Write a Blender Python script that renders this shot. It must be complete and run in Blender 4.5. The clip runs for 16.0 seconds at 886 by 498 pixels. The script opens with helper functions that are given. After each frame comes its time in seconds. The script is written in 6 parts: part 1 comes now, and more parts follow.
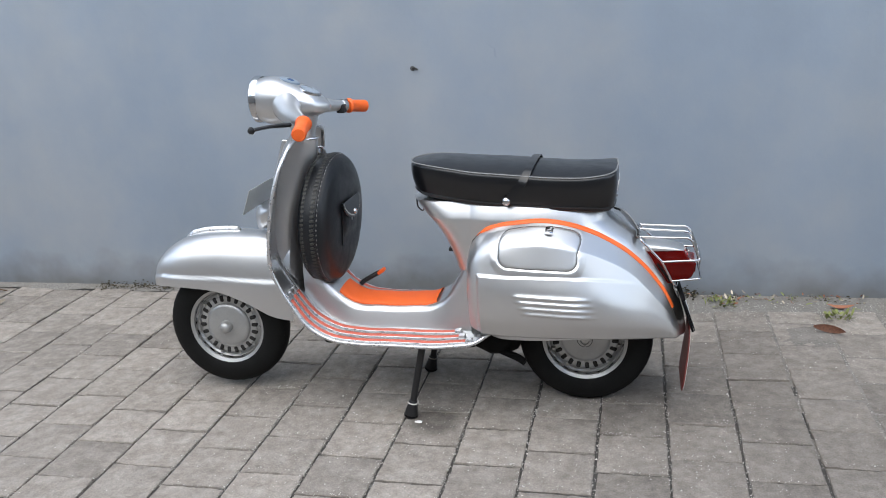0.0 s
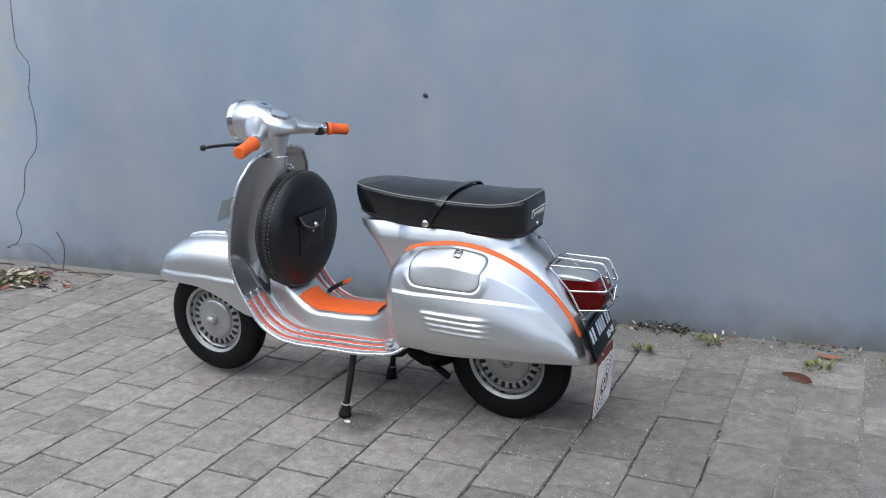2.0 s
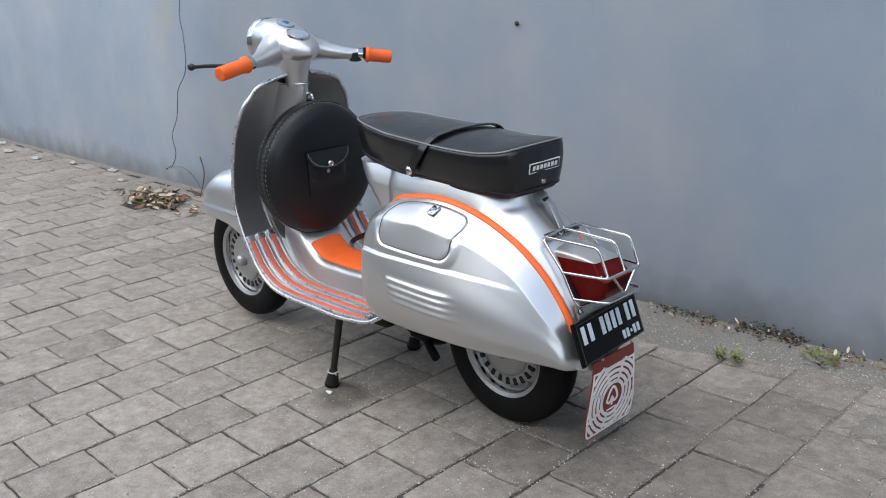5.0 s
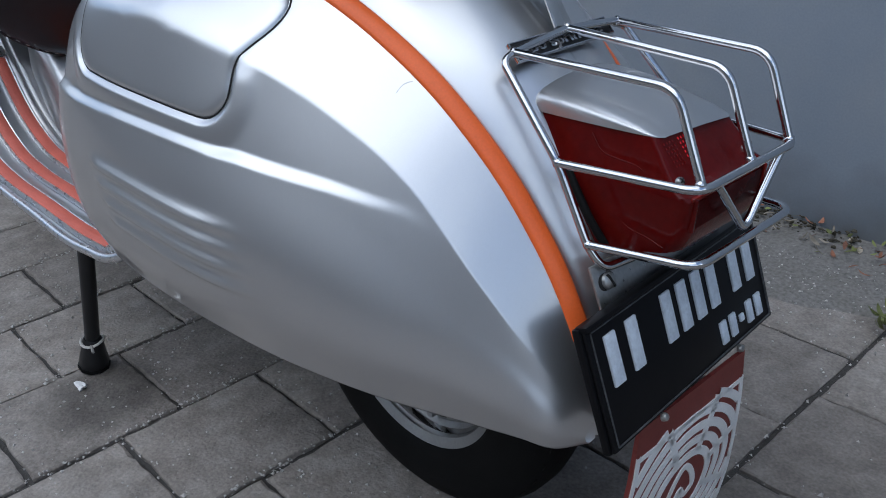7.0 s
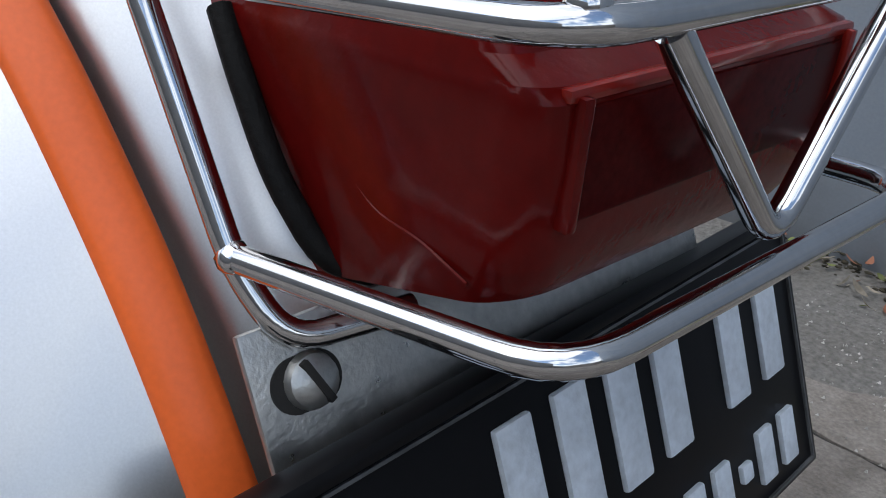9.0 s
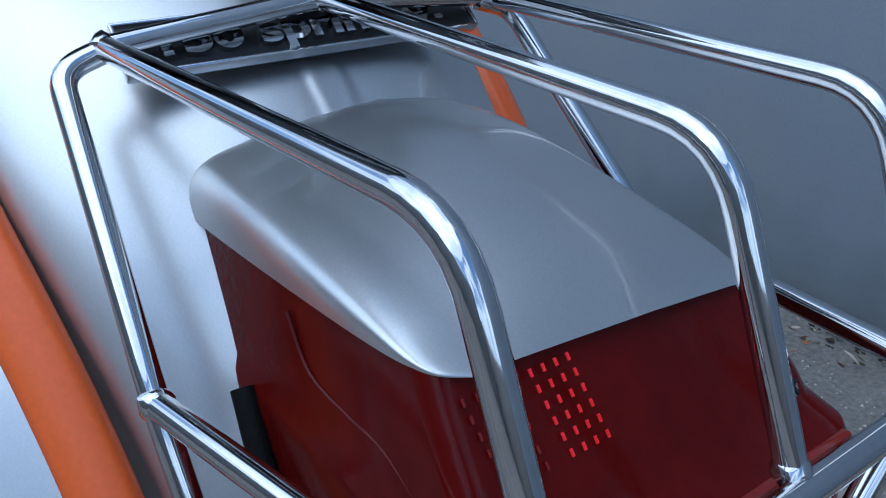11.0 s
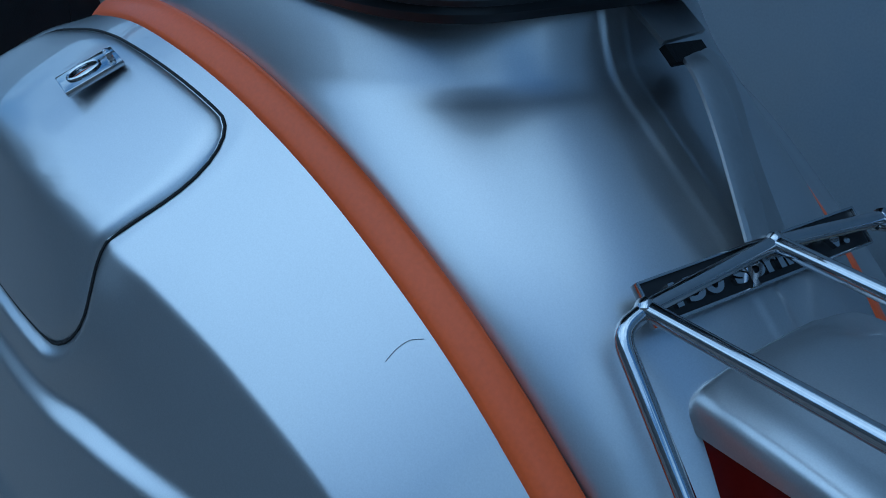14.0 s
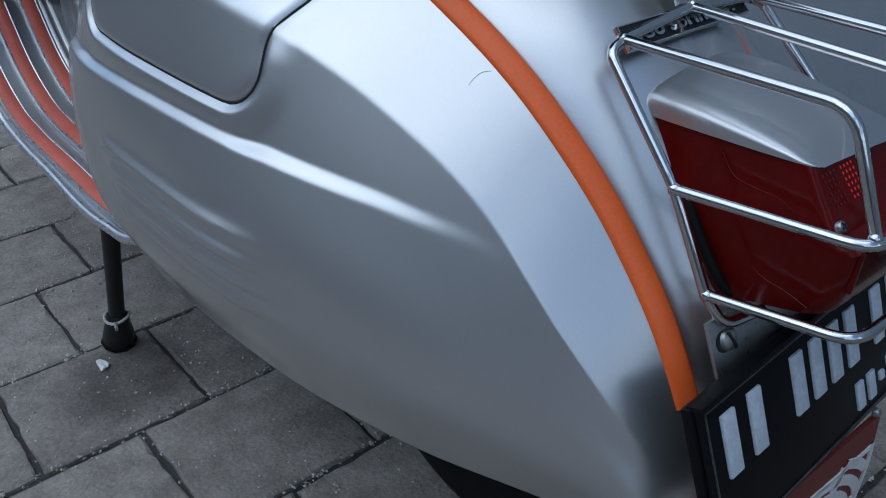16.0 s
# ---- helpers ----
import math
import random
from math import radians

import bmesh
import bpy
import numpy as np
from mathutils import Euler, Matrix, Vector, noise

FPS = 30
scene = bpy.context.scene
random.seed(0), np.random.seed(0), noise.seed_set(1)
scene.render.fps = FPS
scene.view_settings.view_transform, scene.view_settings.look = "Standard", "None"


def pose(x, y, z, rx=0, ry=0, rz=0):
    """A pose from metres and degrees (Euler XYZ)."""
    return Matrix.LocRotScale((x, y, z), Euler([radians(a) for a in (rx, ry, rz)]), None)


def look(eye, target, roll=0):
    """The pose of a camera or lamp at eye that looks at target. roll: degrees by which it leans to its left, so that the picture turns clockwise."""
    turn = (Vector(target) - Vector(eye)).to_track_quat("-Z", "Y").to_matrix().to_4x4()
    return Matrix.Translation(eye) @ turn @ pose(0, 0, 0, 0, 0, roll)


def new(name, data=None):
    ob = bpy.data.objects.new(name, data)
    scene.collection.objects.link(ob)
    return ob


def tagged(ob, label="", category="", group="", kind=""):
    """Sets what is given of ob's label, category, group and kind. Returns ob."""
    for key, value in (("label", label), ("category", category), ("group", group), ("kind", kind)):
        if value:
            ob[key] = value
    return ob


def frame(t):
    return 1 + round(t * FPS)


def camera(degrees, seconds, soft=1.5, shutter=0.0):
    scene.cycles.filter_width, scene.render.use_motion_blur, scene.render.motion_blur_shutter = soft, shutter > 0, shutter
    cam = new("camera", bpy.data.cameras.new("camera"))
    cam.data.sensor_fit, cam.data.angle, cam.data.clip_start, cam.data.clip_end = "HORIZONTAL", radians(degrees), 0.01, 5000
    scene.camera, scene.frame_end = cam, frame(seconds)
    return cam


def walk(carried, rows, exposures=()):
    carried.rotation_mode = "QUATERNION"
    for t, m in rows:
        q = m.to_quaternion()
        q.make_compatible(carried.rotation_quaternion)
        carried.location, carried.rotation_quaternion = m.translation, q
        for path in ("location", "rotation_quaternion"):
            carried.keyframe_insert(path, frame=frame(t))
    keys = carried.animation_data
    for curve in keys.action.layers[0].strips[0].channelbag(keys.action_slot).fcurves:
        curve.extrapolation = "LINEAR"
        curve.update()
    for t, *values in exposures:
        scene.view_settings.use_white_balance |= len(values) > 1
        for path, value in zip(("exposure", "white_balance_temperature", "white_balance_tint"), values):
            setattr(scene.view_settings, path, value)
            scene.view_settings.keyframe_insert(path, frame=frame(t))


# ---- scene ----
cam = camera(53.5, 16.0, 1.0)
PATH = [
    (0, (0.766, -2.655, 1.334), (0.337, -0.793, 0.743), -3.4),
    (0.5, (1.035, -2.572, 1.327), (0.383, -0.771, 0.753), -3.6),
    (1, (1.27, -2.626, 1.305), (0.52, -0.847, 0.781), -2.7),
    (1.5, (1.464, -2.621, 1.327), (0.686, -0.855, 0.802), -3.0),
    (2, (1.675, -2.539, 1.332), (0.793, -0.821, 0.811), -3.3),
    (2.5, (1.844, -2.546, 1.319), (0.815, -0.904, 0.826), -3.6),
    (3, (2.028, -2.549, 1.345), (0.915, -0.959, 0.863), -3.1),
    (3.2, (2.089, -2.504, 1.344), (0.945, -0.935, 0.863), -3.2),
    (5.3, (2.048, -1.511, 1.148), (0.624, -0.261, 0.508), -2.5),
    (5.5, (2.014, -1.434, 1.142), (0.568, -0.227, 0.47), -2.2),
    (6, (1.722, -1.178, 1.078), (0.292, 0.01, 0.342), -2.2),
    (6.5, (1.472, -0.871, 0.939), (0.105, 0.334, 0.114), -3.1),
    (7, (1.249, -0.574, 0.731), (-0.079, 0.621, -0.168), -2.7),
    (7.5, (1.102, -0.408, 0.591), (-0.147, 0.802, -0.396), -1.0),
    (8, (1.065, -0.281, 0.499), (-0.185, 0.9, -0.510), 1.3),
    (8.5, (1.041, -0.198, 0.5), (-0.272, 1.028, -0.379), 1.2),
    (9, (1.039, -0.167, 0.51), (-0.32, 1.028, -0.339), 0.6),
    (9.5, (1.046, -0.144, 0.529), (-0.35, 1.019, -0.307), 0.1),
    (9.7, (1.053, -0.139, 0.541), (-0.359, 1.002, -0.299), -0.2),
    (11.8, (1.009, -0.136, 0.617), (-0.513, 0.893, -0.173), -0.8),
    (12, (1.014, -0.135, 0.620), (-0.583, 0.813, -0.123), -2.1),
    (12.5, (1.006, -0.151, 0.662), (-0.632, 0.736, -0.066), -3.5),
    (13, (0.966, -0.194, 0.681), (-0.628, 0.752, -0.068), -2.4),
    (13.5, (0.955, -0.225, 0.699), (-0.628, 0.696, -0.105), -2.6),
    (14, (0.971, -0.266, 0.704), (-0.578, 0.683, -0.132), -1.8),
    (14.5, (0.996, -0.309, 0.689), (-0.526, 0.674, -0.159), -1.7),
    (15, (1.036, -0.365, 0.691), (-0.458, 0.62, -0.203), -2.2),
    (15.5, (1.078, -0.426, 0.712), (-0.341, 0.606, -0.249), -1.7),
    (16, (1.12, -0.479, 0.722), (-0.232, 0.583, -0.301), -1.8),
]
EXPOSURES = [(0.0, 1.32, 6590, 6), (1.0, 1.15, 6190, 5), (2.0, 1.17, 6240, 5), (3.2, 1.08, 6190, 5), (5.5, 1.22, 6640, 6), (6.5, 0.75, 6290, 6), (7.0, 0.45, 5800, 6), (7.4, 0.22, 6200, 7), (8.0, 0.65, 6350, 7), (8.6, 0.57, 6100, 5), (9.7, 1.15, 6950, 10), (11.8, -0.17, 4060, -5), (12.5, -0.37, 4010, -7), (13.0, -0.52, 4070, -8), (13.5, -0.56, 4060, -8), (14.0, -0.7, 4080, -9), (14.5, -0.57, 4420, -3), (15.0, -0.49, 4640, -3), (15.5, -0.25, 4990, -1), (16.0, 0.02, 5390, 2)]
walk(cam, [(t, look(eye, target, roll)) for t, eye, target, roll in PATH], EXPOSURES)

# ---- world and sun ----
SUN_ELEVATION, SUN_AZIMUTH = 67.0, 188.0
world = bpy.data.worlds.new("sky")
scene.world = world
world.use_nodes = True
wn = world.node_tree
wn.nodes.clear()
sky = wn.nodes.new("ShaderNodeTexSky")
sky.sky_type = "NISHITA"
sky.sun_disc = False
sky.sun_elevation = radians(SUN_ELEVATION)
sky.sun_rotation = radians(SUN_AZIMUTH)
sky.dust_density = 1.0
sky_bg = wn.nodes.new("ShaderNodeBackground")
sky_bg.inputs["Strength"].default_value = 0.125
sky_out = wn.nodes.new("ShaderNodeOutputWorld")
# scattered bright cloud over the whole sky
sky_at = wn.nodes.new("ShaderNodeTexCoord")
cloud = wn.nodes.new("ShaderNodeTexNoise")
cloud.inputs["Scale"].default_value = 2.4
cloud.inputs["Detail"].default_value = 7.0
cloud.inputs["Roughness"].default_value = 0.55
wn.links.new(sky_at.outputs["Generated"], cloud.inputs["Vector"])
cover_of = wn.nodes.new("ShaderNodeMapRange")
cover_of.interpolation_type = "SMOOTHSTEP"
cover_of.inputs["From Min"].default_value, cover_of.inputs["From Max"].default_value = 0.455, 0.615
cover_of.inputs["To Min"].default_value, cover_of.inputs["To Max"].default_value = 0.0, 0.85
wn.links.new(cloud.outputs["Fac"], cover_of.inputs["Value"])
sky_mix = wn.nodes.new("ShaderNodeMix")
sky_mix.data_type = "RGBA"
wn.links.new(cover_of.outputs[0], sky_mix.inputs[0])
wn.links.new(sky.outputs[0], sky_mix.inputs[6])
sky_mix.inputs[7].default_value = (8.5, 8.7, 9.15, 1)
wn.links.new(sky_mix.outputs[2], sky_bg.inputs[0])
wn.links.new(sky_bg.outputs[0], sky_out.inputs[0])

sun_data = bpy.data.lights.new("sun", "SUN")
sun_data.energy = 0.85
sun_data.angle = radians(80)
sun_data.color = (1.0, 0.95, 0.88)
sun = new("sun", sun_data)
sun_dir = Vector((math.sin(radians(SUN_AZIMUTH)) * math.cos(radians(SUN_ELEVATION)),
                  math.cos(radians(SUN_AZIMUTH)) * math.cos(radians(SUN_ELEVATION)),
                  math.sin(radians(SUN_ELEVATION))))
sun.matrix_world = look(sun_dir * 20, (0, 0, 0))


# ---- materials ----
def material(name, color, rough=0.5, metal=0.0, coat=0.0, coat_rough=0.05, fine=0.0, fine_scale=900.0, broad=0.0, broad_scale=9.0,
             bump=0.0, bump_scale=400.0, rough_var=0.0, tint=None, per_object=0.0, detail=4.0, specular=0.5, transmission=0.0, ior=1.45):
    """A Principled surface whose colour varies at two scales and whose relief is fine."""
    m = bpy.data.materials.new(name)
    m.use_nodes = True
    nt = m.node_tree
    b = nt.nodes["Principled BSDF"]
    b.inputs["Roughness"].default_value = rough
    b.inputs["Metallic"].default_value = metal
    b.inputs["Coat Weight"].default_value = coat
    b.inputs["Coat Roughness"].default_value = coat_rough
    b.inputs["Specular IOR Level"].default_value = specular
    b.inputs["Transmission Weight"].default_value = transmission
    b.inputs["IOR"].default_value = ior
    co = nt.nodes.new("ShaderNodeTexCoord")
    source = co.outputs["Object"]
    if per_object > 0:
        info = nt.nodes.new("ShaderNodeObjectInfo")
        geo = nt.nodes.new("ShaderNodeNewGeometry")
        seed = nt.nodes.new("ShaderNodeMath")
        seed.operation = "ADD"
        nt.links.new(info.outputs["Random"], seed.inputs[0])
        nt.links.new(geo.outputs["Random Per Island"], seed.inputs[1])
        wide = nt.nodes.new("ShaderNodeVectorMath")
        wide.operation = "SCALE"
        wide.inputs[0].default_value = (37.0, 53.0, 11.0)
        nt.links.new(seed.outputs[0], wide.inputs["Scale"])
        shift = nt.nodes.new("ShaderNodeVectorMath")
        nt.links.new(source, shift.inputs[0])
        nt.links.new(wide.outputs[0], shift.inputs[1])
        source = shift.outputs[0]
    value = None

    def mixed(a_out, amount):
        nonlocal value
        if value is None:
            value = nt.nodes.new("ShaderNodeMath")
            value.operation = "ADD"
            value.inputs[0].default_value = 1.0
        else:
            nxt = nt.nodes.new("ShaderNodeMath")
            nxt.operation = "ADD"
            nt.links.new(value.outputs[0], nxt.inputs[0])
            value = nxt
        mul = nt.nodes.new("ShaderNodeMath")
        mul.operation = "MULTIPLY_ADD"
        nt.links.new(a_out, mul.inputs[0])
        mul.inputs[1].default_value = 2 * amount
        mul.inputs[2].default_value = -amount
        nt.links.new(mul.outputs[0], value.inputs[1])

    broad_fac = None
    if broad > 0 or tint is not None:
        n1 = nt.nodes.new("ShaderNodeTexNoise")
        n1.inputs["Scale"].default_value = broad_scale
        n1.inputs["Detail"].default_value = detail
        n1.inputs["Roughness"].default_value = 0.62
        nt.links.new(source, n1.inputs["Vector"])
        broad_fac = n1.outputs["Fac"]
        if broad > 0:
            mixed(broad_fac, broad * 2)
    if fine > 0:
        n2 = nt.nodes.new("ShaderNodeTexNoise")
        n2.inputs["Scale"].default_value = fine_scale
        n2.inputs["Detail"].default_value = 2.0
        nt.links.new(source, n2.inputs["Vector"])
        mixed(n2.outputs["Fac"], fine * 2)
    if per_object > 0:
        wrap = nt.nodes.new("ShaderNodeMath")
        wrap.operation = "FRACT"
        nt.links.new(seed.outputs[0], wrap.inputs[0])
        mixed(wrap.outputs[0], per_object)
    base = None
    if tint is not None:
        ramp = nt.nodes.new("ShaderNodeValToRGB")
        ramp.color_ramp.elements[0].position, ramp.color_ramp.elements[1].position = 0.38, 0.64
        ramp.color_ramp.elements[0].color, ramp.color_ramp.elements[1].color = (*color, 1), (*tint, 1)
        nt.links.new(broad_fac, ramp.inputs[0])
        base = ramp.outputs[0]
    if value is not None:
        sc = nt.nodes.new("ShaderNodeVectorMath")
        sc.operation = "SCALE"
        if base is not None:
            nt.links.new(base, sc.inputs[0])
        else:
            sc.inputs[0].default_value = color
        nt.links.new(value.outputs[0], sc.inputs["Scale"])
        nt.links.new(sc.outputs[0], b.inputs["Base Color"])
    elif base is not None:
        nt.links.new(base, b.inputs["Base Color"])
    else:
        b.inputs["Base Color"].default_value = (*color, 1)
    if rough_var > 0:
        n4 = nt.nodes.new("ShaderNodeTexNoise")
        n4.inputs["Scale"].default_value = broad_scale * 2.3
        n4.inputs["Detail"].default_value = 5.0
        nt.links.new(source, n4.inputs["Vector"])
        rr = nt.nodes.new("ShaderNodeMapRange")
        rr.inputs["From Min"].default_value, rr.inputs["From Max"].default_value = 0.3, 0.7
        rr.inputs["To Min"].default_value, rr.inputs["To Max"].default_value = max(0.02, rough - rough_var), rough + rough_var
        nt.links.new(n4.outputs["Fac"], rr.inputs["Value"])
        nt.links.new(rr.outputs[0], b.inputs["Roughness"])
    if bump > 0:
        n3 = nt.nodes.new("ShaderNodeTexNoise")
        n3.inputs["Scale"].default_value = bump_scale
        n3.inputs["Detail"].default_value = 5.0
        nt.links.new(source, n3.inputs["Vector"])
        bp = nt.nodes.new("ShaderNodeBump")
        bp.inputs["Strength"].default_value = 0.6
        bp.inputs["Distance"].default_value = bump
        nt.links.new(n3.outputs["Fac"], bp.inputs["Height"])
        nt.links.new(bp.outputs[0], b.inputs["Normal"])
    return m


SILVER = material("silver_paint", (0.61, 0.61, 0.615), rough=0.36, metal=0.92, coat=0.85, coat_rough=0.03, fine=0.05, fine_scale=1500, broad=0.012, broad_scale=14)
ORANGE = material("orange_vinyl", (0.79, 0.135, 0.026), specular=0.45, rough=0.38, fine=0.05, fine_scale=500, broad=0.05, broad_scale=16)
ORANGE_RUBBER = material("orange_rubber", (0.83, 0.13, 0.02), rough=0.55, fine=0.05, fine_scale=600, broad=0.05, broad_scale=20, bump=0.0006, bump_scale=350)
RED_RUBBER = material("faded_red_rubber", (0.54, 0.125, 0.085), rough=0.6, fine=0.06, fine_scale=400, broad=0.12, broad_scale=22)
LEATHER = material("black_leatherette", (0.0035, 0.0038, 0.0050), specular=0.28, rough=0.36, coat=0.7, coat_rough=0.2, fine=0.05, fine_scale=700, bump=0.0006, bump_scale=60, rough_var=0.04, broad_scale=12)
LEATHER_DULL = material("black_cover_cloth", (0.0065, 0.0075, 0.0095), specular=0.4, rough=0.40, coat=0.15, coat_rough=0.25, fine=0.1, fine_scale=700, bump=0.0008, bump_scale=700, rough_var=0.08, broad_scale=10)
RUBBER = material("tyre_rubber", (0.009, 0.009, 0.009), specular=0.12, rough=0.6, fine=0.15, fine_scale=300, broad=0.2, broad_scale=18, bump=0.0006, bump_scale=500)
BLACK = material("black_enamel", (0.012, 0.012, 0.013), rough=0.35, fine=0.06, fine_scale=500, broad=0.1, broad_scale=25)
PLATE_BLACK = material("black_plate_enamel", (0.007, 0.007, 0.008), rough=0.3, specular=0.1, fine=0.06, fine_scale=400, broad=0.1, broad_scale=30)
EXHAUST = material("sooty_exhaust_paint", (0.006, 0.006, 0.006), rough=0.7, specular=0.15, fine=0.2, fine_scale=240, broad=0.25, broad_scale=20)
SCUFF = material("faint_wall_scuff", (0.255, 0.295, 0.345), rough=0.8, fine=0.1, fine_scale=300)
# real grime, and black drawn in for the shade of gaps and slots
BLACK_MATT = material("black_grime_and_shade", (0.015, 0.014, 0.013), rough=0.75, fine=0.2, fine_scale=240, broad=0.25, broad_scale=20, bump=0.001, bump_scale=180)
CHROME = material("chrome", (0.60, 0.60, 0.61), rough=0.07, metal=1.0, fine=0.05, fine_scale=400, rough_var=0.04, broad_scale=40)
STEEL = material("dull_zinc_steel", (0.42, 0.42, 0.41), rough=0.36, metal=0.9, fine=0.12, fine_scale=300, broad=0.1, broad_scale=45, rough_var=0.1, bump=0.0003, bump_scale=700)
WHEEL_SILVER = material("wheel_silver", (0.40, 0.40, 0.395), rough=0.38, metal=0.6, fine=0.06, fine_scale=300, broad=0.08, broad_scale=25, rough_var=0.08)
STRIP_STEEL = material("bright_worn_steel", (0.47, 0.47, 0.47), rough=0.33, metal=0.85, fine=0.03, fine_scale=500, broad=0.08, broad_scale=30)
ALU = material("aluminium_rail", (0.66, 0.66, 0.67), rough=0.3, metal=0.9, fine=0.06, fine_scale=500, rough_var=0.08, broad_scale=30)
LENS_RED = material("red_lens", (0.094, 0.0034, 0.0028), rough=0.16, specular=0.16, coat=0.06, coat_rough=0.05, fine=0.1, fine_scale=160, broad=0.15, broad_scale=30, rough_var=0.05, bump=0.0003, bump_scale=260)
LENS_DARK = material("dark_red_reflector", (0.048, 0.004, 0.004), specular=0.05, rough=0.25, fine=0.25, fine_scale=420, broad=0.1, broad_scale=40)
WHITE_PRINT = material("white_print", (0.74, 0.73, 0.71), rough=0.5, fine=0.05, fine_scale=400, broad=0.06, broad_scale=40)
MAROON = material("maroon_rubber", (0.16, 0.028, 0.022), rough=0.55, fine=0.08, fine_scale=300, broad=0.1, broad_scale=30)
LACE_GREY = material("worn_black_lacing", (0.035, 0.034, 0.030), rough=0.5, fine=0.1, fine_scale=600)
THREAD = material("grey_thread", (0.40, 0.39, 0.37), rough=0.8, fine=0.1, fine_scale=800)
GLASS = material("lamp_glass", (0.9, 0.9, 0.9), rough=0.05, transmission=1.0, fine=0.01)
CLEAR = material("hazy_acrylic", (0.55, 0.57, 0.58), rough=0.3, transmission=0.6, fine=0.03, fine_scale=200)
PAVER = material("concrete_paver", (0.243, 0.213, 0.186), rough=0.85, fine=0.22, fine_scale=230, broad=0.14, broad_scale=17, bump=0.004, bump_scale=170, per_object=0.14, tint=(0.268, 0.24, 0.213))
SAND = material("joint_sand", (0.055, 0.051, 0.047), rough=0.95, fine=0.3, fine_scale=400, broad=0.25, broad_scale=9, bump=0.004, bump_scale=260)
CEMENT = material("rough_cement", (0.225, 0.212, 0.195), rough=0.9, fine=0.3, fine_scale=160, broad=0.3, broad_scale=11, bump=0.008, bump_scale=110, tint=(0.15, 0.14, 0.125), detail=8.0)
CEMENT_PALE = material("pale_stone", (0.40, 0.39, 0.37), rough=0.9, fine=0.15, fine_scale=150, broad=0.15, broad_scale=20)
JOINT_DIRT = material("trodden_dirt", (0.175, 0.160, 0.145), rough=0.95, fine=0.3, fine_scale=170, broad=0.25, broad_scale=12, bump=0.003, bump_scale=200)
LEAF_GREEN = material("weed_green", (0.17, 0.19, 0.06), rough=0.6, fine=0.15, fine_scale=200, per_object=0.35)
LEAF_DRY = material("dry_leaf", (0.22, 0.092, 0.052), rough=0.7, fine=0.2, fine_scale=160, per_object=0.5)
LITTER = material("leaf_litter", (0.36, 0.31, 0.24), rough=0.8, fine=0.2, fine_scale=120, per_object=0.8)
TWIG = material("dry_twig", (0.11, 0.07, 0.045), rough=0.85, fine=0.2, fine_scale=150)
GRIT = material("pale_grit", (0.42, 0.40, 0.37), rough=0.9, fine=0.2, fine_scale=200, per_object=0.5)
MOSS = material("dark_moss", (0.06, 0.052, 0.036), rough=0.95, fine=0.3, fine_scale=300, per_object=0.5)
CRACK = material("crack_shadow", (0.085, 0.085, 0.085), rough=0.95, fine=0.2, fine_scale=100)
FAR_WALL = material("unseen_wall_grey", (0.34, 0.315, 0.285), rough=0.9, fine=0.1, fine_scale=40, broad=0.2, broad_scale=2)


